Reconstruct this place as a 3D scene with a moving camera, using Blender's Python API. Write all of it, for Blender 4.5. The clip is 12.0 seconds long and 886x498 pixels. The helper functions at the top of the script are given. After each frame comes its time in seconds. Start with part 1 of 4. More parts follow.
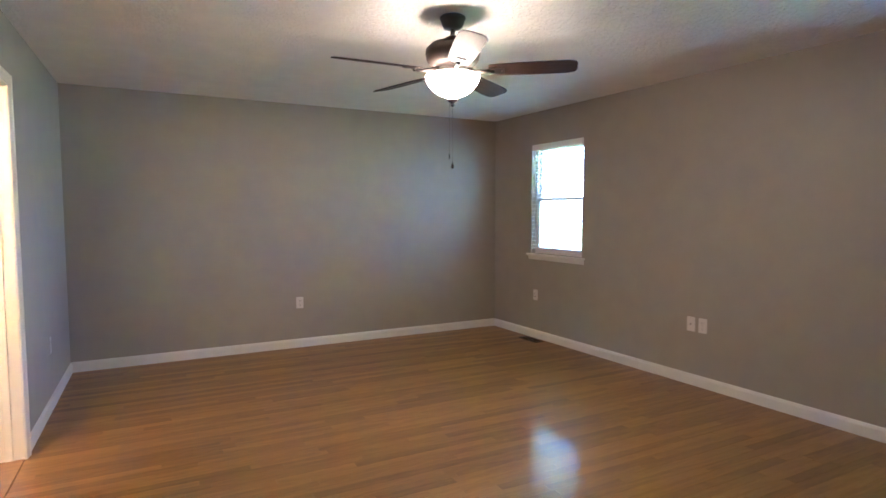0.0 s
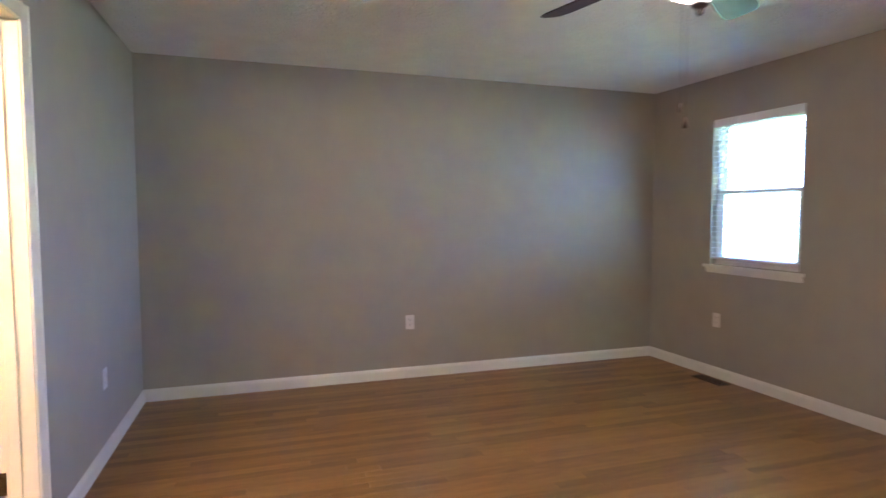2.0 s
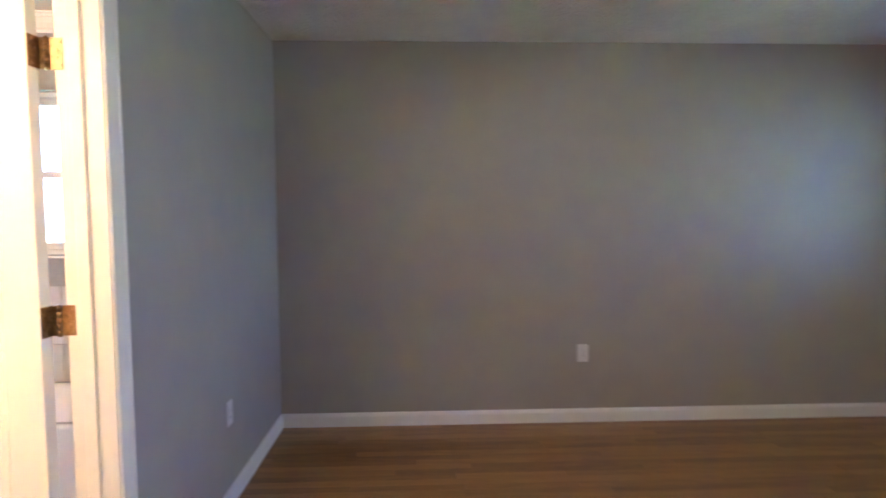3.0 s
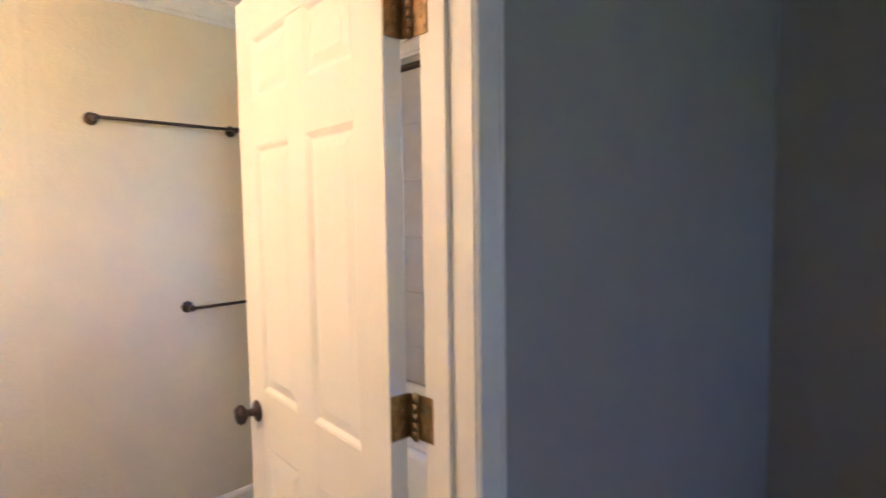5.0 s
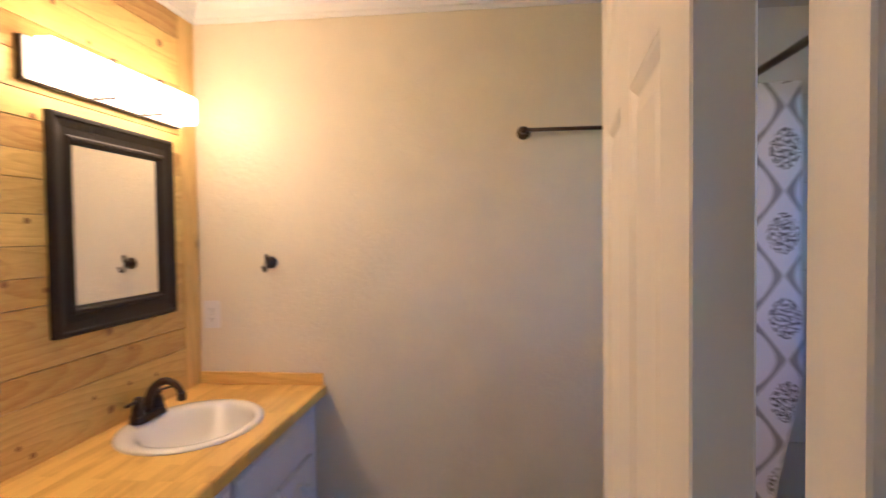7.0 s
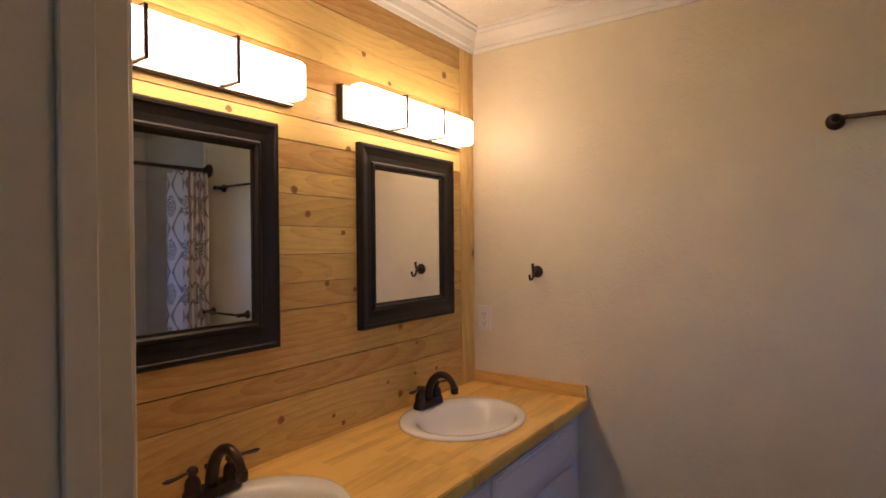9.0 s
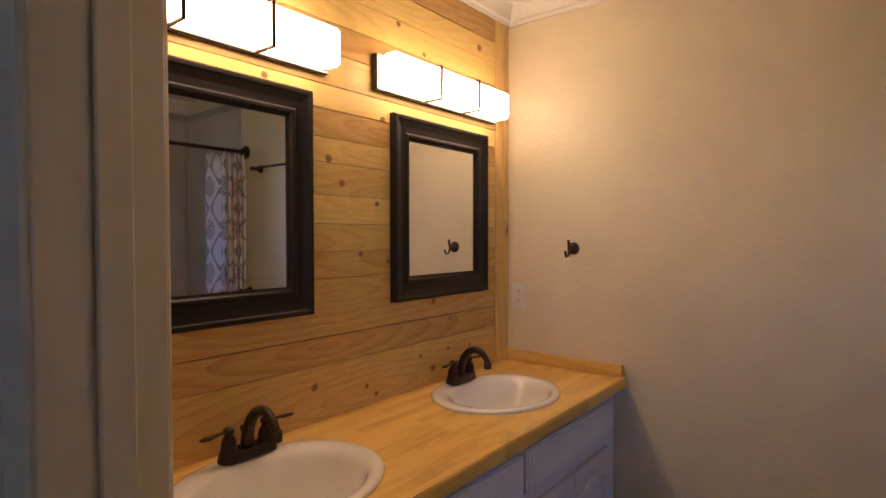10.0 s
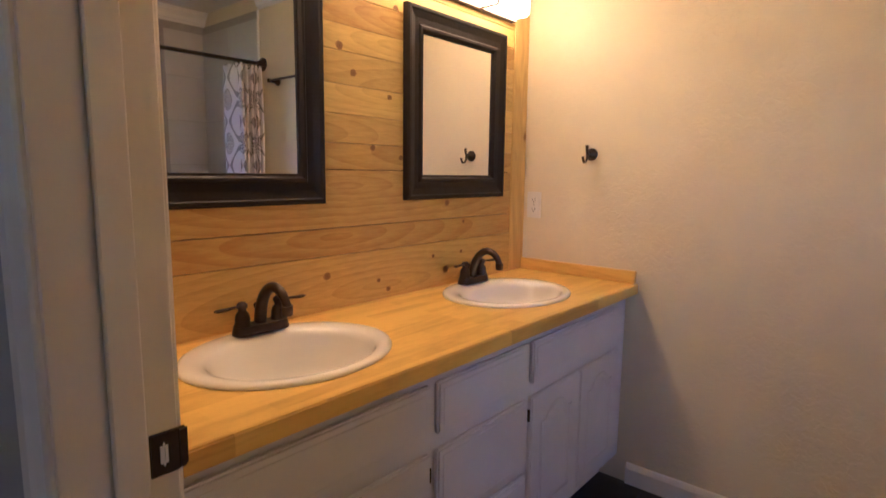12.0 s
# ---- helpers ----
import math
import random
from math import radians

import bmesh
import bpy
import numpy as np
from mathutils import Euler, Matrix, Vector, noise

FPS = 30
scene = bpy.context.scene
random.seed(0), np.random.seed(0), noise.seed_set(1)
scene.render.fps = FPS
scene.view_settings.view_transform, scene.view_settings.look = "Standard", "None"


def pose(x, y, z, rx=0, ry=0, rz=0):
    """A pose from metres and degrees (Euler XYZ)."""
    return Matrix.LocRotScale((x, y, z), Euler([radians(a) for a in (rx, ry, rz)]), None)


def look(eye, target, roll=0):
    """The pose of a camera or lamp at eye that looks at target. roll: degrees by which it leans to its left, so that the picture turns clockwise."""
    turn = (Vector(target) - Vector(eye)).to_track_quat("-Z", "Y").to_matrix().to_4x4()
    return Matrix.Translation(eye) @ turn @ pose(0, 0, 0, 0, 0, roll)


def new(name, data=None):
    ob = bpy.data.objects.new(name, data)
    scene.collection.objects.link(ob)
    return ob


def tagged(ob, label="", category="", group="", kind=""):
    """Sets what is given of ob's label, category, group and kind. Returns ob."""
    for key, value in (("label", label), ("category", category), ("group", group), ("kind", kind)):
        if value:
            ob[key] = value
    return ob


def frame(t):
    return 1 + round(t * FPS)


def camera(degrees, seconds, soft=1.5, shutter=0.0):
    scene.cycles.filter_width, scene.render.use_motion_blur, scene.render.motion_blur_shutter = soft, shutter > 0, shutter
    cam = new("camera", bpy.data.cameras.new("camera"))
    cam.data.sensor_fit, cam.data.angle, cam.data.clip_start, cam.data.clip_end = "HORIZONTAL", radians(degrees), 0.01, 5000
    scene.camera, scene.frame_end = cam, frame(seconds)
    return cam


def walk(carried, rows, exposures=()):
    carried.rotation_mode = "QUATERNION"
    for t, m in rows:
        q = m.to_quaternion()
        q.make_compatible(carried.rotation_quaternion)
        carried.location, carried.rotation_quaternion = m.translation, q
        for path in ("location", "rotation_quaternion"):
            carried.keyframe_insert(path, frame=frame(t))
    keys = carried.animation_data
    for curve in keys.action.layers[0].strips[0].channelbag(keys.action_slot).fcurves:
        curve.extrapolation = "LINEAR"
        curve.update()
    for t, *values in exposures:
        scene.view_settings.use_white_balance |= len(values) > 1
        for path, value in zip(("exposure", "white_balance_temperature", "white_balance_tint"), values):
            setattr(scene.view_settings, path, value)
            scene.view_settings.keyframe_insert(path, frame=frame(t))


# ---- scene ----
cam = camera(77.6, 12.0, shutter=0.5)
PATH = [
    (0, (0.699, -5.589, 1.379), (1.616, -3.817, 1.243), -0.0),
    (0.5, (0.738, -5.302, 1.345), (1.625, -3.515, 1.212), 0.1),
    (1, (0.782, -4.982, 1.358), (1.635, -3.177, 1.225), 0.1),
    (1.5, (0.87, -4.648, 1.358), (1.634, -2.805, 1.219), 0.1),
    (2, (0.858, -4.314, 1.334), (1.466, -2.413, 1.208), 0.0),
    (2.5, (0.863, -3.93, 1.377), (1.278, -1.978, 1.241), -0.2),
    (2.8, (0.91, -3.697, 1.378), (1.14, -1.716, 1.231), -0.4),
    (3, (0.91, -3.509, 1.369), (0.987, -1.515, 1.241), -0.3),
    (3.2, (0.855, -3.411, 1.377), (0.786, -1.416, 1.252), -0.3),
    (4.8, (0.666, -2.666, 1.457), (-0.603, -1.128, 1.305), -0.7),
    (5, (0.629, -2.583, 1.462), (-0.773, -1.164, 1.323), -0.8),
    (5.5, (0.455, -2.397, 1.471), (-1.196, -1.277, 1.338), -0.9),
    (6, (0.284, -2.266, 1.486), (-1.578, -1.545, 1.373), -1.1),
    (6.5, (0.213, -2.162, 1.479), (-1.764, -1.88, 1.38), -0.4),
    (7, (0.219, -2.052, 1.468), (-1.768, -2.268, 1.408), -0.7),
    (7.5, (0.22, -1.983, 1.491), (-1.665, -2.65, 1.442), -0.5),
    (7.7, (0.217, -1.994, 1.494), (-1.623, -2.776, 1.45), -0.4),
    (9.3, (0.19, -1.995, 1.468), (-1.425, -3.175, 1.434), -0.3),
    (9.5, (0.189, -1.997, 1.47), (-1.41, -3.198, 1.416), -0.1),
    (10, (0.177, -2.011, 1.405), (-1.395, -3.247, 1.358), -0.1),
    (10.5, (0.166, -2.019, 1.37), (-1.389, -3.274, 1.294), 0.2),
    (11, (0.16, -2.013, 1.33), (-1.381, -3.283, 1.218), 0.4),
    (11.5, (0.154, -2.0, 1.292), (-1.371, -3.283, 1.118), 0.5),
    (12, (0.156, -1.98, 1.268), (-1.35, -3.268, 0.996), 0.7),
]
EXPOSURES = [(0.0, 5.8, 4550, 31), (1.5, 5.92, 4550, 31), (2.5, 5.62, 4450, 32), (3.2, 5.42, 4450, 32), (4.8, 4.42, 4250, 28), (5.5, 4.2, 4350, 28), (6.5, 3.68, 4400, 30), (7.5, 3.17, 4500, 34), (9.5, 2.55, 4650, 35), (10.5, 2.7, 4820, 38), (11.5, 3.05, 4820, 39), (12.0, 3.3, 4740, 37)]
walk(cam, [(t, look(eye, target, roll)) for t, eye, target, roll in PATH], EXPOSURES)
SKY = 0.125

# ---------------------------------------------------------------- world and light
world = bpy.data.worlds.new("sky")
scene.world = world
world.use_nodes = True
wn = world.node_tree
sky = wn.nodes.new("ShaderNodeTexSky")
sky.sky_type, sky.sun_disc = "NISHITA", False
sky.ozone_density = 4.0
sky.sun_elevation, sky.sun_rotation = radians(52), radians(190)
wn.links.new(sky.outputs[0], wn.nodes["Background"].inputs[0])
wn.nodes["Background"].inputs[1].default_value = SKY
sun = bpy.data.lights.new("sun", "SUN")
sun.energy, sun.angle, sun.color = 5.0, radians(0.5), (1.0, 0.95, 0.86)
new("sun", sun).matrix_world = look((0, 0, 30), (0.25, 1.0, 30 - 1.32))


# ---------------------------------------------------------------- materials
def material(name, color, rough=0.5, metal=0.0, grain=0.0, scale=20.0, stretch=(1, 1, 1), bump=0.0, bump_scale=None, second=None, coat=0.0, spec=0.5):
    """A painted or plain surface with tone variation at two scales and fine relief."""
    m = bpy.data.materials.new(name)
    m.use_nodes = True
    n, l = m.node_tree.nodes, m.node_tree.links
    b = n["Principled BSDF"]
    b.inputs["Roughness"].default_value, b.inputs["Metallic"].default_value = rough, metal
    b.inputs["Coat Weight"].default_value = coat
    b.inputs["Specular IOR Level"].default_value = spec
    b.inputs["Base Color"].default_value = (*color, 1)
    tc = n.new("ShaderNodeTexCoord")
    mp = n.new("ShaderNodeMapping")
    mp.inputs["Scale"].default_value = stretch
    l.new(tc.outputs["Object"], mp.inputs[0])
    if grain:
        fine, wide = n.new("ShaderNodeTexNoise"), n.new("ShaderNodeTexNoise")
        fine.inputs["Scale"].default_value, wide.inputs["Scale"].default_value = scale, scale * 0.09
        fine.inputs["Detail"].default_value = 4
        mix = n.new("ShaderNodeMath")
        mix.operation = "ADD"
        ramp = n.new("ShaderNodeValToRGB")
        other = second or tuple(c * (1 - grain) for c in color)
        ramp.color_ramp.elements[0].color, ramp.color_ramp.elements[1].color = (*other, 1), (*color, 1)
        ramp.color_ramp.elements[0].position, ramp.color_ramp.elements[1].position = 0.38, 0.62
        half = n.new("ShaderNodeMath")
        half.operation = "MULTIPLY"
        half.inputs[1].default_value = 0.5
        for t in (fine, wide):
            l.new(mp.outputs[0], t.inputs["Vector"])
        l.new(fine.outputs["Fac"], mix.inputs[0])
        l.new(wide.outputs["Fac"], mix.inputs[1])
        l.new(mix.outputs[0], half.inputs[0])
        l.new(half.outputs[0], ramp.inputs[0])
        l.new(ramp.outputs[0], b.inputs["Base Color"])
    if bump:
        t = n.new("ShaderNodeTexNoise")
        t.inputs["Scale"].default_value, t.inputs["Detail"].default_value = bump_scale or scale * 3, 3
        l.new(tc.outputs["Object"], t.inputs["Vector"])
        bp = n.new("ShaderNodeBump")
        bp.inputs["Strength"].default_value, bp.inputs["Distance"].default_value = bump, 0.01
        l.new(t.outputs["Fac"], bp.inputs["Height"])
        l.new(bp.outputs[0], b.inputs["Normal"])
    return m


def wood(name, pale, dark, rough, along="x", ring=9.0, knots=0.0, coat=0.0, spread=0.35, staves=None, contrast=0.62, figure=0.62, pores=0.0, arch=0.0):
    """Timber with stretched grain, broad tone change from piece to piece, and knots where wanted."""
    m = bpy.data.materials.new(name)
    m.use_nodes = True
    n, l = m.node_tree.nodes, m.node_tree.links
    b = n["Principled BSDF"]
    b.inputs["Roughness"].default_value, b.inputs["Coat Weight"].default_value = rough, coat
    b.inputs["Coat Roughness"].default_value = 0.12
    tc, info, geo = n.new("ShaderNodeTexCoord"), n.new("ShaderNodeObjectInfo"), n.new("ShaderNodeNewGeometry")

    def math_node(op, a, c=None):
        q = n.new("ShaderNodeMath")
        q.operation = op
        for i, v in enumerate((a, c)):
            if v is None:
                continue
            if isinstance(v, (int, float)):
                q.inputs[i].default_value = v
            else:
                l.new(v, q.inputs[i])
        return q.outputs[0]

    piece = math_node("FRACT", math_node("ADD", info.outputs["Random"], geo.outputs["Random Per Island"]))
    shift = n.new("ShaderNodeCombineXYZ")
    for i, k in enumerate((17.0, 31.0, 23.0)):
        l.new(math_node("MULTIPLY", piece, k), shift.inputs[i])
    add = n.new("ShaderNodeVectorMath")
    l.new(tc.outputs["Object"], add.inputs[0])
    l.new(shift.outputs[0], add.inputs[1])
    mp = n.new("ShaderNodeMapping")
    mp.inputs["Scale"].default_value = {"x": (0.12, 1, 1), "y": (1, 0.12, 1), "z": (1, 1, 0.12)}[along]
    l.new(add.outputs[0], mp.inputs[0])
    broad, fine = n.new("ShaderNodeTexNoise"), n.new("ShaderNodeTexNoise")
    broad.inputs["Scale"].default_value, broad.inputs["Detail"].default_value, broad.inputs["Distortion"].default_value = ring, 5, 0.8
    fine.inputs["Scale"].default_value, fine.inputs["Detail"].default_value = ring * 20, 6
    for t in (broad, fine):
        l.new(mp.outputs[0], t.inputs["Vector"])
    rings = math_node("FRACT", math_node("MULTIPLY", broad.outputs["Fac"], 7.0))
    rings = math_node("ABSOLUTE", math_node("SUBTRACT", rings, 0.5))
    if arch:
        # growth rings cut at a slant: arched figure down the middle of a board, straight lines at its edges
        own = n.new("ShaderNodeSeparateXYZ")
        l.new(tc.outputs["Object"], own.inputs[0])
        depth = math_node("MULTIPLY", math_node("SINE", math_node("ADD", math_node("MULTIPLY", own.outputs[0], 1.5), math_node("MULTIPLY", piece, 29.0))), 0.11)
        off = math_node("ADD", own.outputs[2], math_node("MULTIPLY", math_node("SUBTRACT", math_node("FRACT", math_node("MULTIPLY", piece, 7.3)), 0.5), 0.11))
        slow, long = n.new("ShaderNodeTexNoise"), n.new("ShaderNodeMapping")
        slow.inputs["Scale"].default_value, slow.inputs["Detail"].default_value = 6.0, 1.5
        long.inputs["Scale"].default_value = (0.3, 1, 1)
        l.new(add.outputs[0], long.inputs[0])
        l.new(long.outputs[0], slow.inputs["Vector"])
        radius = math_node("SQRT", math_node("ADD", math_node("MULTIPLY", off, off), math_node("MULTIPLY", depth, depth)))
        radius = math_node("ADD", radius, math_node("MULTIPLY", slow.outputs["Fac"], 0.055))
        line = math_node("FRACT", math_node("MULTIPLY", radius, arch))
        rings = math_node("MULTIPLY", math_node("SUBTRACT", 1.0, math_node("POWER", line, 1.8)), 0.5)
    tone = math_node("ADD", math_node("ADD", math_node("MULTIPLY", rings, figure), (0.62 - figure) * 0.25), math_node("ADD", math_node("MULTIPLY", fine.outputs["Fac"], contrast), (0.62 - contrast) * 0.5))
    tone = math_node("ADD", tone, math_node("MULTIPLY", math_node("SUBTRACT", piece, 0.5), spread))
    if staves:
        br = n.new("ShaderNodeTexBrick")
        br.inputs["Color1"].default_value, br.inputs["Color2"].default_value = (0, 0, 0, 1), (1, 1, 1, 1)
        br.inputs["Mortar"].default_value = (0.5, 0.5, 0.5, 1)
        br.inputs["Scale"].default_value, br.inputs["Mortar Size"].default_value = 1.0, 0.0
        br.inputs["Brick Width"].default_value, br.inputs["Row Height"].default_value = staves
        br.offset, br.offset_frequency, br.squash = 0.37, 3, 1.0
        l.new(tc.outputs["Object"], br.inputs["Vector"])
        tone = math_node("ADD", tone, math_node("MULTIPLY", math_node("SUBTRACT", br.outputs["Color"], 0.5), 0.52))
    pore = n.new("ShaderNodeTexNoise")
    pore.inputs["Scale"].default_value, pore.inputs["Detail"].default_value, pore.inputs["Roughness"].default_value = ring * 46, 3, 0.7
    l.new(mp.outputs[0], pore.inputs["Vector"])
    tone = math_node("ADD", tone, math_node("MULTIPLY", math_node("SUBTRACT", pore.outputs["Fac"], 0.5), pores))
    ramp = n.new("ShaderNodeValToRGB")
    ramp.color_ramp.elements[0].color, ramp.color_ramp.elements[1].color = (*dark, 1), (*pale, 1)
    ramp.color_ramp.elements[0].position, ramp.color_ramp.elements[1].position = 0.05, 0.75
    l.new(tone, ramp.inputs[0])
    out = ramp.outputs[0]
    if knots:
        sep, com = n.new("ShaderNodeSeparateXYZ"), n.new("ShaderNodeCombineXYZ")
        l.new(add.outputs[0], sep.inputs[0])
        l.new(math_node("MULTIPLY", sep.outputs["Z" if along == "z" else "X"], 0.55), com.inputs[0])
        l.new(sep.outputs["X" if along == "z" else "Z"], com.inputs[1])
        v = n.new("ShaderNodeTexVoronoi")
        v.voronoi_dimensions = "2D"
        v.inputs["Scale"].default_value = knots
        warp = n.new("ShaderNodeTexNoise")
        warp.inputs["Scale"].default_value, warp.inputs["Detail"].default_value = 38, 2
        l.new(com.outputs[0], warp.inputs["Vector"])
        sway = n.new("ShaderNodeVectorMath")
        sway.operation = "MULTIPLY_ADD"
        sway.inputs[1].default_value = (0.012, 0.012, 0.0)
        l.new(warp.outputs["Color"], sway.inputs[0])
        l.new(com.outputs[0], sway.inputs[2])
        l.new(sway.outputs[0], v.inputs["Vector"])
        kr = n.new("ShaderNodeValToRGB")
        kr.color_ramp.elements[0].position, kr.color_ramp.elements[1].position = 0.030, 0.052
        kr.color_ramp.elements[0].color, kr.color_ramp.elements[1].color = (1, 1, 1, 1), (0.34, 0.34, 0.34, 1)
        halo = kr.color_ramp.elements.new(0.17)
        halo.color = (0, 0, 0, 1)
        sepc = n.new("ShaderNodeSeparateColor")
        l.new(v.outputs["Color"], sepc.inputs[0])
        l.new(math_node("MULTIPLY", v.outputs["Distance"], math_node("ADD", math_node("MULTIPLY", sepc.outputs[0], 0.9), 0.7)), kr.inputs[0])
        mx = n.new("ShaderNodeMix")
        mx.data_type = "RGBA"
        l.new(math_node("MULTIPLY", kr.outputs[0], 0.88), mx.inputs["Factor"])
        l.new(out, mx.inputs["A"])
        mx.inputs["B"].default_value = (dark[0] * 0.45, dark[1] * 0.36, dark[2] * 0.3, 1)
        out = mx.outputs["Result"]
    l.new(out, b.inputs["Base Color"])
    bp = n.new("ShaderNodeBump")
    bp.inputs["Strength"].default_value, bp.inputs["Distance"].default_value = 0.06, 0.004
    l.new(fine.outputs["Fac"], bp.inputs["Height"])
    l.new(bp.outputs[0], b.inputs["Normal"])
    return m


def knot_wood(name, pale, dark):
    """Rings round a branch, darkest at the heart."""
    m = material(name, pale, 0.5)
    n, l = m.node_tree.nodes, m.node_tree.links
    tc, dist, warp = n.new("ShaderNodeTexCoord"), n.new("ShaderNodeVectorMath"), n.new("ShaderNodeTexNoise")
    dist.operation = "LENGTH"
    warp.inputs["Scale"].default_value, warp.inputs["Detail"].default_value = 160, 3
    l.new(tc.outputs["Object"], warp.inputs["Vector"])
    flat = n.new("ShaderNodeVectorMath")
    flat.operation = "MULTIPLY"
    flat.inputs[1].default_value = (1, 0, 1)
    l.new(tc.outputs["Object"], flat.inputs[0])
    l.new(flat.outputs[0], dist.inputs[0])
    add = n.new("ShaderNodeMath")
    add.operation = "MULTIPLY_ADD"
    add.inputs[1].default_value = 0.008
    l.new(warp.outputs["Fac"], add.inputs[0])
    l.new(dist.outputs["Value"], add.inputs[2])
    ramp = n.new("ShaderNodeValToRGB")
    stops = ramp.color_ramp.elements
    stops[0].position, stops[1].position = 0.006, 0.019
    stops[0].color, stops[1].color = (*dark, 1), (*pale, 1)
    stops.new(0.0085).color = (pale[0] * 0.75, pale[1] * 0.72, pale[2] * 0.7, 1)
    stops.new(0.0105).color = (pale[0] * 0.42, pale[1] * 0.38, pale[2] * 0.38, 1)
    l.new(add.outputs[0], ramp.inputs[0])
    l.new(ramp.outputs[0], n["Principled BSDF"].inputs["Base Color"])
    return m


def glow(name, color, strength):
    m = bpy.data.materials.new(name)
    m.use_nodes = True
    b = m.node_tree.nodes["Principled BSDF"]
    b.inputs["Base Color"].default_value = (0.85, 0.84, 0.8, 1)
    b.inputs["Emission Color"].default_value, b.inputs["Emission Strength"].default_value = (*color, 1), strength
    b.inputs["Roughness"].default_value = 0.3
    return m


def textured_paint(name, color, relief, sizes, rough, patches=0.0):
    """Wall paint over a hand-trowelled or sprayed texture coat."""
    m = material(name, color, rough, grain=0.07, scale=6)
    n, l = m.node_tree.nodes, m.node_tree.links
    tc = n.new("ShaderNodeTexCoord")
    a, c = n.new("ShaderNodeTexNoise"), n.new("ShaderNodeTexVoronoi")
    a.inputs["Scale"].default_value, a.inputs["Detail"].default_value, a.inputs["Distortion"].default_value = sizes[0], 5, 0.7
    c.inputs["Scale"].default_value = sizes[1]
    c.feature = "SMOOTH_F1"
    l.new(tc.outputs["Object"], a.inputs["Vector"])
    l.new(tc.outputs["Object"], c.inputs["Vector"])
    r = n.new("ShaderNodeValToRGB")
    r.color_ramp.elements[0].position, r.color_ramp.elements[1].position = 0.47, 0.56
    l.new(a.outputs["Fac"], r.inputs[0])
    s = n.new("ShaderNodeMath")
    s.operation = "MULTIPLY_ADD"
    s.inputs[1].default_value = 0.35
    l.new(c.outputs["Distance"], s.inputs[0])
    l.new(r.outputs[0], s.inputs[2])
    bp = n.new("ShaderNodeBump")
    bp.inputs["Strength"].default_value, bp.inputs["Distance"].default_value = relief, 0.004
    height = s.outputs[0]
    if patches:
        # the trowelled coat is thick in places and nearly smooth in others
        wide, fall = n.new("ShaderNodeTexNoise"), n.new("ShaderNodeMapRange")
        wide.inputs["Scale"].default_value, wide.inputs["Detail"].default_value = patches, 3
        fall.inputs["From Min"].default_value, fall.inputs["From Max"].default_value, fall.inputs["To Min"].default_value = 0.4, 0.62, 0.15
        l.new(tc.outputs["Object"], wide.inputs["Vector"])
        l.new(wide.outputs["Fac"], fall.inputs["Value"])
        thick = n.new("ShaderNodeMath")
        thick.operation = "MULTIPLY"
        l.new(height, thick.inputs[0])
        l.new(fall.outputs[0], thick.inputs[1])
        height = thick.outputs[0]
    l.new(height, bp.inputs["Height"])
    l.new(bp.outputs[0], n["Principled BSDF"].inputs["Normal"])
    return m


def printed_cloth(name):
    """White cotton with a grey ogee print."""
    m = material(name, (0.78, 0.78, 0.8), 0.9, bump=0.15, bump_scale=900)
    n, l = m.node_tree.nodes, m.node_tree.links
    uv = n.new("ShaderNodeUVMap")
    uv.uv_map = "cloth"
    sx = n.new("ShaderNodeSeparateXYZ")
    l.new(uv.outputs[0], sx.inputs[0])

    def op(kind, a, c=0.0, d=None):
        q = n.new("ShaderNodeMath")
        q.operation = kind
        for i, v in enumerate((a, c, d)):
            if v is None:
                continue
            if isinstance(v, (int, float)):
                q.inputs[i].default_value = v
            else:
                l.new(v, q.inputs[i])
        return q.outputs[0]

    u = op("MULTIPLY", sx.outputs[0], 2 * math.pi / 0.19)
    v = op("MULTIPLY", sx.outputs[1], 2 * math.pi / 0.29)
    f = op("ADD", op("COSINE", u), op("COSINE", v))
    line = op("LESS_THAN", op("ABSOLUTE", op("ADD", f, 0.25)), 0.24)
    no = n.new("ShaderNodeTexNoise")
    no.inputs["Scale"].default_value, no.inputs["Detail"].default_value = 95, 2
    l.new(uv.outputs[0], no.inputs["Vector"])
    medal = op("MULTIPLY", op("GREATER_THAN", f, 1.0), op("GREATER_THAN", no.outputs["Fac"], 0.5))
    mask = op("MAXIMUM", op("MULTIPLY", line, 0.75), medal)
    mx = n.new("ShaderNodeMix")
    mx.data_type = "RGBA"
    l.new(mask, mx.inputs["Factor"])
    mx.inputs["A"].default_value, mx.inputs["B"].default_value = (0.76, 0.75, 0.82, 1), (0.15, 0.14, 0.17, 1)
    l.new(mx.outputs["Result"], n["Principled BSDF"].inputs["Base Color"])
    return m


WALL = textured_paint("grey_wall_paint", (0.38, 0.35, 0.293), 0.05, (40, 120), 0.5)
CEIL = textured_paint("textured_ceiling_paint", (0.88, 0.855, 0.81), 0.9, (34, 70), 0.85)
BATH = textured_paint("cream_wall_paint", (0.75, 0.672, 0.475), 0.27, (42, 90), 0.45, patches=2.6)
BATH_CEIL = textured_paint("bath_ceiling_paint", (0.79, 0.74, 0.65), 0.2, (22, 60), 0.7)
TRIM = material("white_trim_paint", (0.78, 0.76, 0.72), 0.38, grain=0.05, scale=14, bump=0.03, bump_scale=60)
FRAME = material("cream_frame_paint", (0.79, 0.745, 0.64), 0.4, grain=0.05, scale=14, bump=0.03, bump_scale=60)
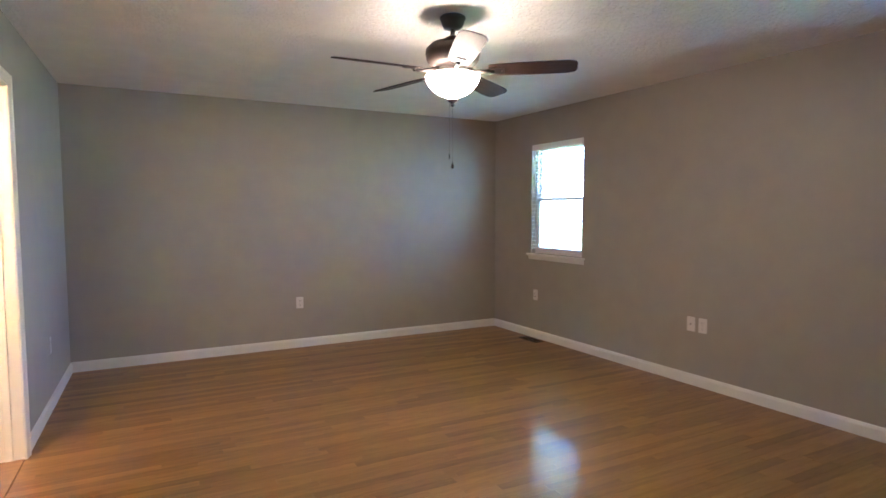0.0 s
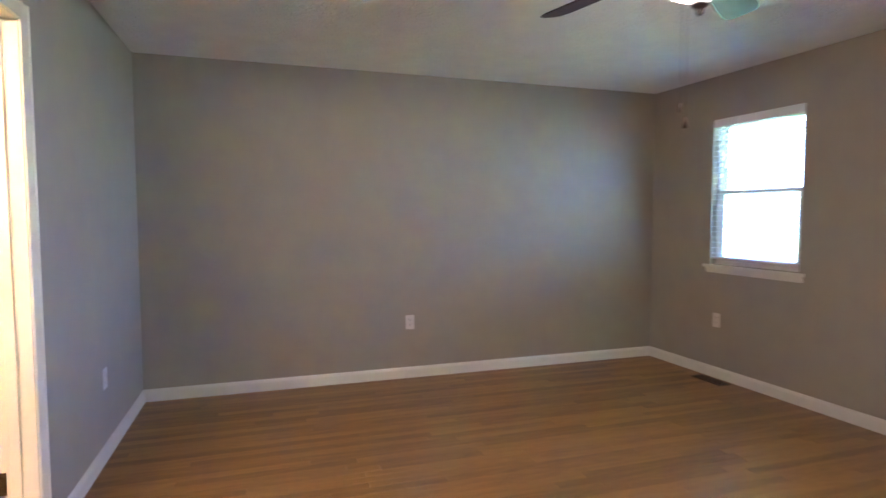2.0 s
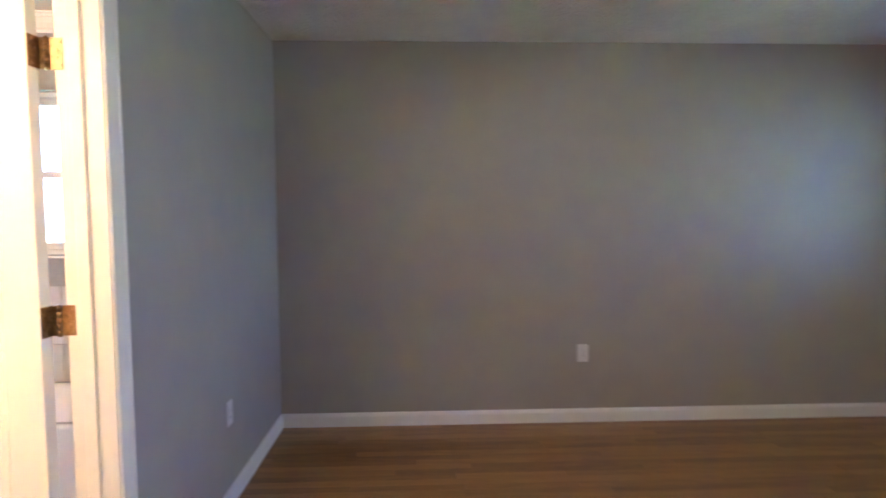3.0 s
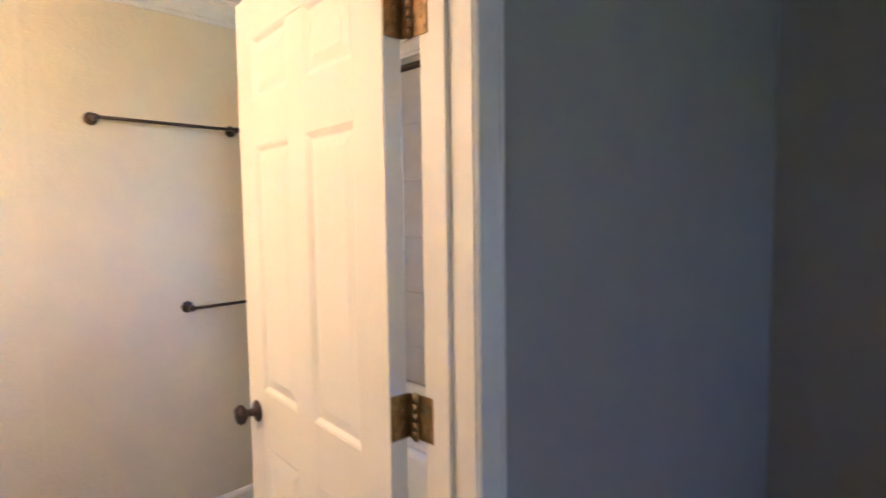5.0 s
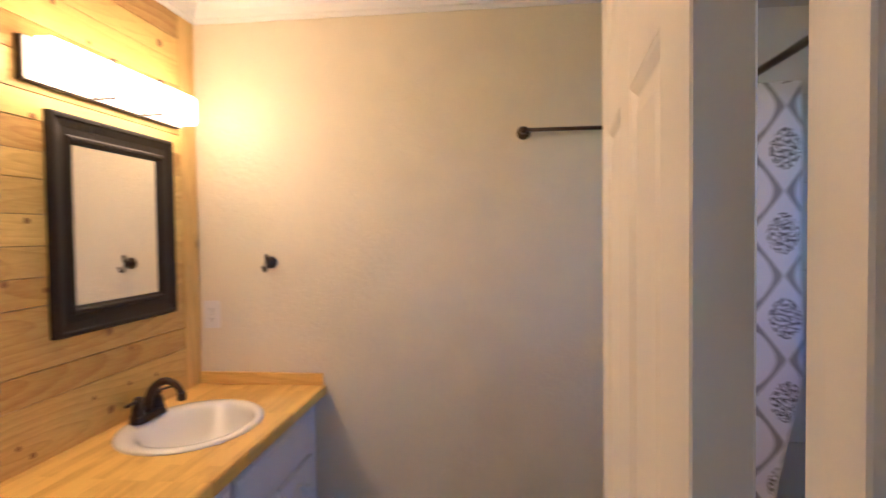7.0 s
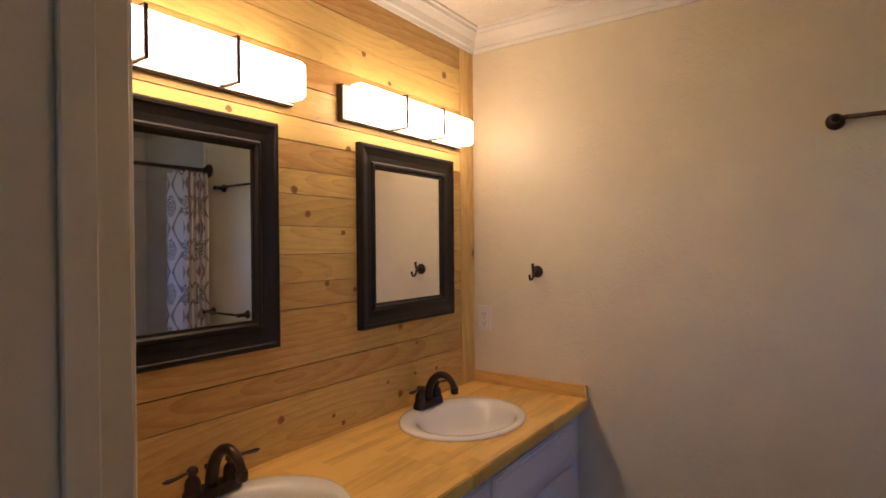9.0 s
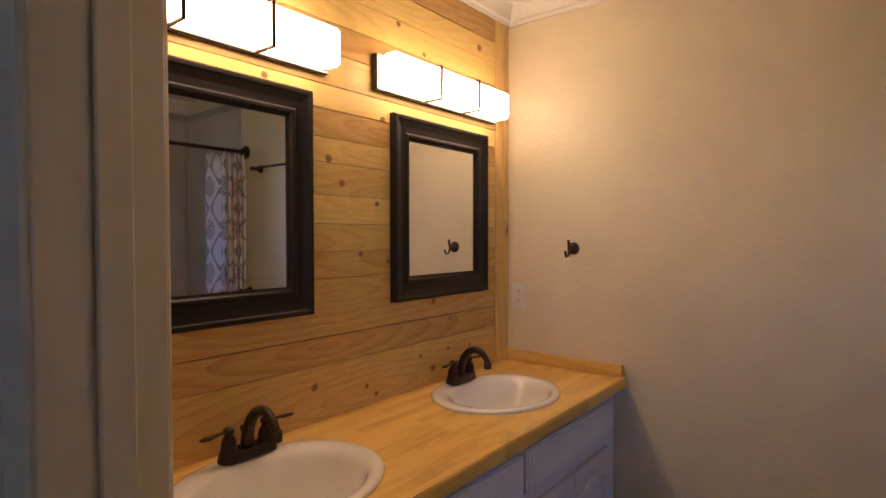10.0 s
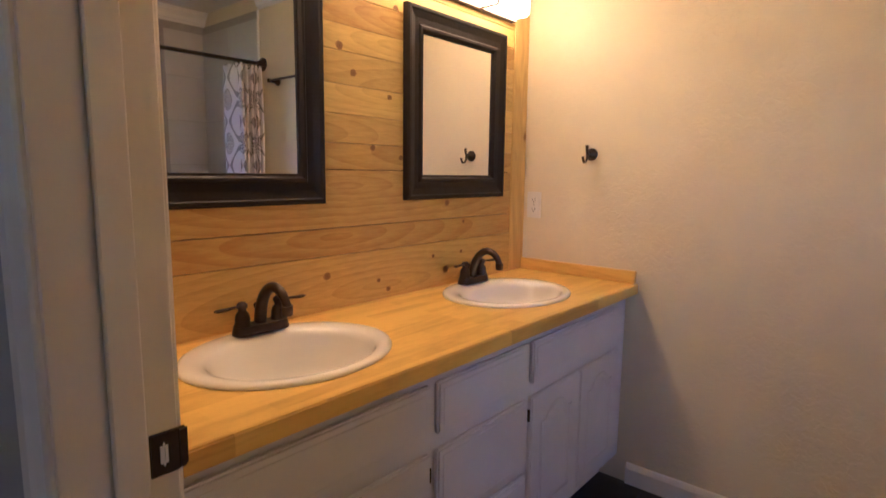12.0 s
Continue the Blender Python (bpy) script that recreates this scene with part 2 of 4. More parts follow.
DOORP = material("white_door_paint", (0.8, 0.76, 0.655), 0.36, grain=0.04, scale=9, stretch=(1, 1, 0.15), bump=0.04, bump_scale=50)
CAB = material("white_cabinet_paint", (0.76, 0.75, 0.74), 0.42, grain=0.06, scale=10, bump=0.05, bump_scale=45)
OAK = wood("oak_strip_floor", (0.345, 0.178, 0.037), (0.135, 0.06, 0.0125), 0.42, "x", 5.0, contrast=0.42, figure=0.36, coat=0.42, spread=0.42, pores=0.3)
OAK.node_tree.nodes["Principled BSDF"].inputs["Coat Roughness"].default_value = 0.06
PINE = wood("knotty_pine_boards", (0.81, 0.575, 0.12), (0.455, 0.25, 0.042), 0.45, "x", 4.2, spread=0.66, contrast=0.44, figure=0.38, pores=0.42, arch=48.0)
KNOT = knot_wood("pine_knot", (0.50, 0.27, 0.065), (0.13, 0.052, 0.017))
PINE_UP = wood("pine_corner_board", (0.8, 0.55, 0.125), (0.50, 0.285, 0.055), 0.45, "z", 6.0, knots=3.0, contrast=0.4)
BLOCK = wood("butcher_block", (0.82, 0.54, 0.08), (0.54, 0.305, 0.036), 0.3, "x", 8.0, contrast=0.4, pores=0.25, coat=0.15, staves=(0.27, 0.038))
SPLASH = wood("butcher_block_splash", (0.8, 0.52, 0.085), (0.55, 0.31, 0.045), 0.35, "y", 7.0, coat=0.2)
BRONZE = material("oil_rubbed_bronze", (0.06, 0.042, 0.033), 0.36, 0.7, grain=0.3, scale=60)
BLACK = material("black_stained_frame", (0.013, 0.009, 0.009), 0.46, spec=0.3, grain=0.4, scale=60, stretch=(1, 1, 0.3), bump=0.08, bump_scale=120)
FAN = material("dark_bronze_fan", (0.04, 0.03, 0.026), 0.42, 0.2, grain=0.2, scale=40)
BLADE = wood("dark_walnut_blade", (0.05, 0.028, 0.021), (0.022, 0.012, 0.009), 0.55, "x", 12.0)
BLADE.node_tree.nodes["Principled BSDF"].inputs["Specular IOR Level"].default_value = 0.22
NICKEL = material("brushed_grey_metal", (0.3, 0.28, 0.26), 0.35, 0.9, grain=0.15, scale=80)
BRASS = material("aged_brass", (0.42, 0.29, 0.11), 0.34, 0.95, grain=0.5, scale=70, second=(0.2, 0.135, 0.055))
CERAMIC = material("white_ceramic", (0.8, 0.78, 0.75), 0.12, grain=0.02, scale=3, coat=0.5)
PLASTIC = material("white_plastic", (0.74, 0.72, 0.68), 0.35, grain=0.03, scale=12)
SLOT = material("dark_slot", (0.03, 0.03, 0.03), 0.6)
SLAT = material("white_faux_wood_slat", (0.82, 0.82, 0.8), 0.4, grain=0.03, scale=20)
CORD = material("white_cord", (0.7, 0.7, 0.68), 0.8)
VENT = material("brown_register", (0.06, 0.032, 0.02), 0.45, 0.4, grain=0.3, scale=50)
SLATE = material("dark_slate_tile", (0.05, 0.047, 0.045), 0.5, grain=0.45, scale=9, bump=0.15, bump_scale=25)
GROUT = material("grey_grout", (0.12, 0.115, 0.11), 0.9, grain=0.2, scale=30)
TILE = material("pale_grey_wall_tile", (0.62, 0.605, 0.60), 0.25, grain=0.1, scale=5, bump=0.02, bump_scale=12)
TILE_GROUT = material("tile_grout", (0.4, 0.385, 0.37), 0.9, grain=0.15, scale=30)
GAP = material("dark_subfloor", (0.05, 0.03, 0.018), 0.8, grain=0.3, scale=20)
CLOTH = printed_cloth("printed_curtain_cloth")
SIDING = material("outside_siding", (0.45, 0.42, 0.38), 0.8, grain=0.15, scale=8)
LAWN = material("lawn_grass", (0.27, 0.43, 0.115), 0.95, grain=0.5, scale=3, bump=0.5, bump_scale=60)
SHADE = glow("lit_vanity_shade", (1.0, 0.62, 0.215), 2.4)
# same shade with its glow turned down, to weaken hot spots beside the lamp
SHADE_END = glow("shade_end_dimmed", (1.0, 0.61, 0.205), 0.26)
SHADE_RIM = glow("shade_top_and_bottom_dimmed", (1.0, 0.61, 0.205), 0.55)
BOWL = glow("lit_frosted_bowl", (1.0, 0.69, 0.31), 2.35)
MIRROR = bpy.data.materials.new("mirror_glass")
MIRROR.use_nodes = True
for key, value in (("Base Color", (0.86, 0.87, 0.87, 1)), ("Metallic", 1.0), ("Roughness", 0.015)):
    MIRROR.node_tree.nodes["Principled BSDF"].inputs[key].default_value = value
GLASS = bpy.data.materials.new("window_glass")
GLASS.use_nodes = True
for key, value in (("Base Color", (1, 1, 1, 1)), ("Roughness", 0.0), ("Transmission Weight", 1.0), ("IOR", 1.45)):
    GLASS.node_tree.nodes["Principled BSDF"].inputs[key].default_value = value


# ---------------------------------------------------------------- building helpers
def box(bm, x0, x1, y0, y1, z0, z1, bevel=0.0, seg=1):
    vs = bmesh.ops.create_cube(bm, size=1.0)["verts"]
    for v in vs:
        v.co = ((x0 + x1) / 2 + v.co.x * (x1 - x0), (y0 + y1) / 2 + v.co.y * (y1 - y0), (z0 + z1) / 2 + v.co.z * (z1 - z0))
    if bevel:
        bmesh.ops.bevel(bm, geom=list({e for v in vs for e in v.link_edges}), offset=bevel, segments=seg, affect="EDGES")
    return bm


def boxes(*rows, bevel=0.0, seg=1):
    bm = bmesh.new()
    for r in rows:
        box(bm, *r, bevel=bevel, seg=seg)
    return bm


def lathe(profile, n=32, sx=1.0, sy=1.0, bm=None, centre=(0, 0, 0), smooth=True):
    """Turned shape about z from (radius, z) pairs; sx and sy make it oval."""
    bm = bm or bmesh.new()
    rings = []
    for r, z in profile:
        rings.append([bm.verts.new((centre[0] + r * sx * math.cos(a), centre[1] + r * sy * math.sin(a), centre[2] + z))
                      for a in (2 * math.pi * i / n for i in range(n))])
    for p, q in zip(rings, rings[1:]):
        for i in range(n):
            f = bm.faces.new((p[i], p[(i + 1) % n], q[(i + 1) % n], q[i]))
            f.smooth = smooth
    for ring, flip in ((rings[0], True), (rings[-1], False)):
        if (ring[0].co - ring[n // 2].co).length > 1e-4:
            bm.faces.new(ring[::-1] if flip else ring)
    bmesh.ops.remove_doubles(bm, verts=bm.verts, dist=1e-6)
    bmesh.ops.recalc_face_normals(bm, faces=bm.faces)
    return bm


def turned(profile, m, n=24, sx=1.0, sy=1.0):
    """The same, laid along another axis by the pose m."""
    bm = lathe(profile, n, sx, sy)
    bmesh.ops.transform(bm, matrix=m, verts=bm.verts)
    return bm


def tube(points, radii, n=14, bm=None):
    """A round bar along points, with a radius for each."""
    bm = bm or bmesh.new()
    pts = [Vector(p) for p in points]
    if isinstance(radii, (int, float)):
        radii = [radii] * len(pts)
    rings, side = [], None
    for i, p in enumerate(pts):
        d = (pts[min(i + 1, len(pts) - 1)] - pts[max(i - 1, 0)]).normalized()
        if side is None:
            side = d.orthogonal().normalized()
        side = (side - d * side.dot(d)).normalized()
        up = d.cross(side)
        rings.append([bm.verts.new(p + radii[i] * (math.cos(a) * side + math.sin(a) * up)) for a in (2 * math.pi * k / n for k in range(n))])
    for p, q in zip(rings, rings[1:]):
        for k in range(n):
            bm.faces.new((p[k], p[(k + 1) % n], q[(k + 1) % n], q[k])).smooth = True
    bm.faces.new(rings[0][::-1])
    bm.faces.new(rings[-1])
    bmesh.ops.recalc_face_normals(bm, faces=bm.faces)
    return bm


def extrude_profile(profile, a, b, out, up=(0, 0, 1)):
    """A moulding: (out, up) pairs carried from a to b."""
    bm = bmesh.new()
    out, up = Vector(out), Vector(up)
    ends = [[bm.verts.new(Vector(p) + out * o + up * u) for o, u in profile] for p in (a, b)]
    k = len(profile)
    for i in range(k):
        bm.faces.new((ends[0][i], ends[0][(i + 1) % k], ends[1][(i + 1) % k], ends[1][i]))
    bm.faces.new(ends[0][::-1])
    bm.faces.new(ends[1])
    bmesh.ops.recalc_face_normals(bm, faces=bm.faces)
    return bm


def mesh_of(name, bm, mat):
    me = bpy.data.meshes.new(name)
    bm.to_mesh(me)
    bm.free()
    me.materials.append(mat)
    return me


def part(name, bm, mat, parent, label="", m=None):
    ob = new(name, mesh_of(name, bm, mat))
    ob.parent = parent
    if m is not None:
        ob.matrix_basis = m
    return tagged(ob, label)


def piece(name, me, parent, m):
    ob = new(name, me)
    ob.parent = parent
    ob.matrix_basis = m
    return ob


def thing(name, label, category, m=None, group="", kind=""):
    ob = new(name)
    ob.empty_display_size = 0.05
    if m is not None:
        ob.matrix_basis = m
    return tagged(ob, label, category, group, kind)


def structure(name, bm, mat, label, category):
    return tagged(new(name, mesh_of(name, bm, mat)), label, category, kind="structure")


# ---------------------------------------------------------------- plan
H = 2.44                      # ceiling height
EAST, SOUTH = 4.295, -7.0     # bedroom walls
T = 0.12                      # wall thickness
DN, DS = -1.877, -2.645       # door opening, north and south jamb
DH = 2.045
BW, BS, BN = -1.985, -3.352, -0.40   # bathroom walls
W1 = (-1.440, -0.675, 0.925, 2.095)     # bedroom window: y0, y1, z0, z1
W2 = (-5.55, -4.17, 0.93, 2.085)
WB = (-1.42, -0.62, 1.15, 2.05)       # bathroom window: x0, x1, z0, z1

# the east wall runs outwards by some degrees from the north corner
EAST_TURN = pose(EAST, 0, 0, 0, 0, 3.3) @ pose(-EAST, 0, 0)

# ---------------------------------------------------------------- setting
structure("ground", boxes((-60, 60, -60, 60, -0.5, -0.35)), LAWN, "green mown lawn around the house", "lawn")
structure("wall_north", boxes((-T, EAST + T, 0, T, 0, H)), WALL, "plain taupe grey painted bedroom wall", "wall")
structure("wall_east", boxes((EAST, EAST + T, SOUTH, W2[0], 0, H), (EAST, EAST + T, W2[1], W1[0], 0, H), (EAST, EAST + T, W1[1], 0, 0, H),
          *[(EAST, EAST + T, w[0], w[1], 0, w[2]) for w in (W1, W2)], *[(EAST, EAST + T, w[0], w[1], w[3], H) for w in (W1, W2)]),
          WALL, "taupe grey painted wall with two windows", "wall").matrix_basis = EAST_TURN
structure("wall_south", boxes((-T, EAST + 0.7, SOUTH - T, SOUTH, 0, H)), WALL, "plain taupe grey painted bedroom wall", "wall")
structure("wall_west", boxes((-0.06, 0, SOUTH, DS - 0.02, 0, H), (-0.06, 0, DN + 0.02, 0, 0, H), (-0.06, 0, DS - 0.02, DN + 0.02, DH + 0.02, H)),
          WALL, "taupe grey painted wall with the bathroom doorway", "wall")
structure("wall_bath_east", boxes((-T, -0.06, BS - T, DS - 0.02, 0, H), (-T, -0.06, DN + 0.02, BN, 0, H), (-T, -0.06, DS - 0.02, DN + 0.02, DH + 0.02, H)),
          BATH, "cream textured bathroom wall beside the door", "wall")
structure("wall_bath_west", boxes((BW - T, BW, BS - T, BN + T, 0, H)), BATH, "cream hand-textured bathroom wall", "wall")
structure("wall_seam", extrude_profile([(-0.001, -0.03), (0.0003, -0.010), (0.0006, 0.0), (0.0003, 0.010), (-0.001, 0.03)], (BW, -2.182, 0.09), (BW, -2.182, H - 0.1), (1, 0, 0), (0, 1, 0)), BATH, "painted drywall seam on the cream wall", "wall seam")
bath_south = structure("wall_bath_south", boxes((BW, -T, BS - T, BS, 0, H)), GAP, "bathroom wall clad in knotty pine boards", "wall")
structure("wall_bath_north", boxes((BW, WB[0], BN, BN + T, 0, H), (WB[1], -T, BN, BN + T, 0, H), (WB[0], WB[1], BN, BN + T, 0, WB[2]),
          (WB[0], WB[1], BN, BN + T, WB[3], H)), TILE_GROUT, "tiled wall with a window behind the bathtub", "wall")
structure("ceiling", boxes((-0.06, EAST + 0.7, SOUTH - T, T, H, H + 0.15)), CEIL, "white sprayed-texture bedroom ceiling", "ceiling")
structure("ceiling_bath", boxes((BW - T, -0.06, BS - T, T, H, H + 0.15)), BATH_CEIL, "off-white bathroom ceiling", "ceiling")
floor = structure("floor", boxes((-0.06, EAST + 0.7, SOUTH - T, T, -0.2, -0.012)), GAP, "glossy golden oak strip floor", "floor")
bath_floor = structure("floor_bath", boxes((BW - T, -0.06, BS - T, BN + T, -0.2, -0.005)), GROUT, "dark slate tile bathroom floor", "floor")

BASE = [(0, 0), (0.014, 0), (0.014, 0.066), (0.011, 0.074), (0.006, 0.084), (0, 0.088)]
for k, (a, b, o) in enumerate((((0.0, 0, 0), (EAST, 0, 0), (0, -1, 0)), ((EAST, -0.014, 0), (EAST + 0.0577 * 7, SOUTH, 0), (-1, -0.0577, 0)),
                              ((0, DN + 0.078, 0), (0, -0.014, 0), (1, 0, 0)), ((0, SOUTH, 0), (0, DS - 0.078, 0), (1, 0, 0)),
                              ((0.014, SOUTH, 0), (EAST + 0.37, SOUTH, 0), (0, 1, 0)), ((BW, -2.79, 0), (BW, -1.14, 0), (1, 0, 0)),
                              ((-T, DN + 0.075, 0), (-T, -1.14, 0), (-1, 0, 0)))):
    structure("baseboard", extrude_profile(BASE, a, b, o), TRIM, "white painted baseboard", "baseboard")

# crown moulding of the bathroom
CROWN = [(0, 0), (0, -0.095), (0.008, -0.095), (0.012, -0.08), (0.02, -0.076), (0.03, -0.05), (0.05, -0.028), (0.056, -0.026), (0.06, -0.012), (0.07, -0.01), (0.07, 0)]
YB = BS + 0.022
for a, b, o in (((BW, YB, H), (-T, YB, H), (0, 1, 0)), ((BW, YB, H), (BW, -1.18, H), (1, 0, 0)), ((-T, YB, H), (-T, BN, H), (-1, 0, 0)),
                ((BW, BN - 0.012, H), (-T, BN - 0.012, H), (0, -1, 0))):
    structure("crown_moulding", extrude_profile(CROWN, a, b, o), TRIM, "white painted crown moulding", "moulding")


# ---------------------------------------------------------------- doorway
def doorway():
    d = thing("door_frame", "cream painted door frame with moulded casing", "door frame", kind="structure")
    x0, x1 = -T - 0.002, 0.006
    part("jamb", boxes((x0, x1, DN, DN + 0.019, 0, DH), bevel=0.0015), FRAME, d)
    part("jamb", boxes((x0, x1, DS - 0.019, DS, 0, DH), bevel=0.0015), FRAME, d)
    part("head", boxes((x0, x1, DS - 0.019, DN + 0.019, DH + 0.0005, DH + 0.02), bevel=0.0015), FRAME, d)
    part("door_stop", boxes((-0.083, -0.047, DN - 0.011, DN - 0.0005, 0, DH - 0.012), bevel=0.002), FRAME, d)
    part("door_stop", boxes((-0.083, -0.047, DS + 0.0005, DS + 0.011, 0, DH - 0.012), bevel=0.002), FRAME, d)
    part("door_stop", boxes((-0.083, -0.047, DS + 0.0005, DN - 0.0005, DH - 0.0115, DH), bevel=0.002), FRAME, d)
    room = [(0, 0.004), (0, 0.066), (0.022, 0.066), (0.024, 0.057), (0.019, 0.052), (0.017, 0.034), (0.014, 0.016), (0.014, 0.008), (0.010, 0.004)]
    bath = [(0, 0.006), (0, 0.058), (0.016, 0.058), (0.017, 0.049), (0.013, 0.045), (0.012, 0.03), (0.009, 0.014), (0.009, 0.008), (0.006, 0.006)]
    for out, x, cas in ((1, 0.0, room), (-1, -T, bath)):
        part("casing", extrude_profile(cas, (x, DN, 0), (x, DN, DH + 0.066), (out, 0, 0), (0, 1, 0)), FRAME, d)
        part("casing", extrude_profile(cas, (x, DS, 0), (x, DS, DH + 0.066), (out, 0, 0), (0, -1, 0)), FRAME, d)
        part("casing", extrude_profile(cas, (x, DS - 0.006, DH), (x, DN + 0.006, DH), (out, 0, 0), (0, 0, 1)), FRAME, d)
    plate = boxes((-0.1245, -0.085, DS - 0.004, DS + 0.0028, 0.897, 0.957), (-0.1335, -0.1195, DS - 0.004, DS + 0.0028, 0.900, 0.954), bevel=0.0034, seg=3)
    sp = part("strike_plate", plate, BRONZE, d, "dark bronze strike plate")
    part("latch_hole", boxes((-0.1075, -0.0985, DS + 0.001, DS + 0.0033, 0.912, 0.941), bevel=0.0035, seg=2), FRAME, sp, "pale wood showing in the latch hole")
    for z in (0.312, 1.064, 1.826):
        leaf = part("hinge_leaf", boxes((-0.1425, -0.100, DN - 0.0022, DN + 0.0005, z - 0.0445, z + 0.0445), bevel=0.0006), BRASS, d, "aged brass hinge leaf")
        for dz in (-0.032, -0.011, 0.011, 0.032):
            part("screw", turned([(0.0042, 0), (0.0034, 0.0012), (0.0001, 0.0014)], pose(-0.112 + (0.005 if abs(dz) > 0.02 else -0.004), DN - 0.0022, z + dz, 90, 0, 0), 10), BRASS, leaf)
    part("threshold", boxes((-T - 0.01, 0.004, DS + 0.001, DN - 0.001, -0.004, 0.008), bevel=0.003), OAK, d, "oak threshold strip")


def raised_panel(w, h, t):
    """A fielded panel, both faces, about its centre; y is the thickness."""
    bm = bmesh.new()
    s = 0.028
    for sign in (-1, 1):
        rings = []
        for inset, depth in ((0.0, t / 2 - 0.001), (0.004, t / 2 - 0.002), (0.013, t / 2 - 0.009), (0.018, t / 2 - 0.009), (s + 0.014, t / 2 - 0.003), (s + 0.018, t / 2 - 0.003)):
            rings.append([bm.verts.new((x * (w / 2 - inset), sign * depth, z * (h / 2 - inset))) for x, z in ((-1, -1), (1, -1), (1, 1), (-1, 1))])
        for p, q in zip(rings, rings[1:]):
            for i in range(4):
                bm.faces.new((p[i], p[(i + 1) % 4], q[(i + 1) % 4], q[i]))
        bm.faces.new(rings[-1])
    bmesh.ops.recalc_face_normals(bm, faces=bm.faces)
    return bm


def bathroom_door():
    W, HT, th = 0.735, 2.03, 0.042
    ang = 174.4
    d = thing("door_1", "open white six-panel door with bronze knob", "door", pose(-0.164, -1.885, 0.012, 0, 0, ang))
    st, mu = 0.110, 0.095
    pw = (W - 2 * st - mu) / 2
    zs = [0.0, 0.215, 0.80, 0.955, 1.630, 1.755, 1.915, HT]
    slab = boxes((0, st, 0, th, 0, HT), (W - st, W, 0, th, 0, HT), (st + pw, st + pw + mu, 0, th, zs[1], zs[6]), bevel=0.002)
    for a, b in ((0, 1), (2, 3), (4, 5), (6, 7)):
        box(slab, st - 0.001, W - st + 0.001, 0.0004, th - 0.0004, zs[a], zs[b], bevel=0.001)
    part("slab", slab, DOORP, d)
    for a, b in ((1, 2), (3, 4), (5, 6)):
        for u in (st + pw / 2, st + pw + mu + pw / 2):
            part("panel", raised_panel(pw, zs[b] - zs[a], th), DOORP, d, m=pose(u, th / 2, (zs[a] + zs[b]) / 2))
    for side in (1, -1):
        y0 = th if side > 0 else 0
        prof = [(0.031, 0), (0.031, 0.004), (0.026, 0.009), (0.012, 0.012), (0.011, 0.03), (0.017, 0.036), (0.027, 0.044), (0.028, 0.053), (0.022, 0.061), (0.0001, 0.064)]
        k = part("knob", turned(prof, pose(W - 0.062, y0, 0.885, -90 * side, 0, 0)), BRONZE, d, "dark bronze door knob")
    part("latch", boxes((W - 0.001, W + 0.0015, 0.006, 0.030, 0.857, 0.913), (W, W + 0.010, 0.012, 0.024, 0.876, 0.894), bevel=0.0006), BRONZE, d)
    for z in (0.30, 1.052, 1.814):
        bm = boxes((-0.0025, -0.0005, 0.004, th - 0.002, z - 0.0445, z + 0.0445), (-0.021, -0.001, -0.004, -0.0015, z - 0.0445, z + 0.0445), (-0.0025, -0.0005, -0.003, 0.0045, z - 0.0445, z + 0.0445), bevel=0.0006)
        h = part("hinge", bm, BRASS, d, "aged brass butt hinge")
        for k in range(5):
            low = z - 0.0445 + k * 0.0179
            part("knuckle", tube([(-0.021, -0.004, low), (-0.021, -0.004, low + 0.0166)], 0.0068, 12), BRASS, h)
        part("pin", tube([(-0.021, -0.004, z - 0.0475), (-0.021, -0.004, z + 0.0475)], [0.0042, 0.0042], 10), BRASS, h)
        for dz in (-0.032, -0.011, 0.011, 0.032):
            part("screw", turned([(0.0042, 0), (0.0034, 0.0012), (0.0001, 0.0014)], pose(-0.0025, 0.018 + (0.006 if abs(dz) > 0.02 else -0.004), z + dz, 0, -90, 0), 10), BRASS, h)
    # robe hook on the bathroom face
    c = W / 2
    hk = part("coat_hook", tube([(c, -0.004, 1.592), (c, -0.022, 1.581), (c, -0.045, 1.576), (c, -0.070, 1.582), (c, -0.088, 1.599), (c, -0.094, 1.616)], [0.0065, 0.0065, 0.0065, 0.0065, 0.007, 0.008], 12), BRONZE, d, "dark bronze coat hook")
    part("base_plate", turned([(0.021, 0), (0.02, 0.004), (0.011, 0.008), (0.0001, 0.009)], pose(c, 0, 1.602, 90, 0, 0)), BRONZE, hk)
    part("upper_prong", tube([(c, -0.006, 1.604), (c, -0.022, 1.614), (c, -0.028, 1.640), (c, -0.030, 1.658), (c, -0.030, 1.668)], [0.0055, 0.0055, 0.006, 0.010, 0.006], 10), BRONZE, hk)


doorway()
bathroom_door()


# ---------------------------------------------------------------- windows
def sash(parent, m, w, z0, z1, y, muntins=0):
    """One sash in its own plane: x across, z up, y depth."""
    r = 0.038
    bm = boxes((-w / 2, -w / 2 + r, y - 0.016, y + 0.016, z0, z1), (w / 2 - r, w / 2, y - 0.016, y + 0.016, z0, z1), bevel=0.003)
    for a, b in ((z0, z0 + r), (z1 - r, z1)):
        box(bm, -w / 2 + r, w / 2 - r, y - 0.0155, y + 0.0155, a, b, bevel=0.003)
    s = part("sash", bm, TRIM, parent, m=m)
    p = part("pane", boxes((-w / 2 + r - 0.004, w / 2 - r + 0.004, y - 0.002, y + 0.002, z0 + r - 0.004, z1 - r + 0.004)), GLASS, s)
    p.visible_shadow = False
    for k in range(muntins):
        u = -w / 2 + w * (k + 1) / (muntins + 1)
        part("muntin", boxes((u - 0.006, u + 0.006, y - 0.008, y + 0.008, z0 + r, z1 - r), bevel=0.002), TRIM, s)


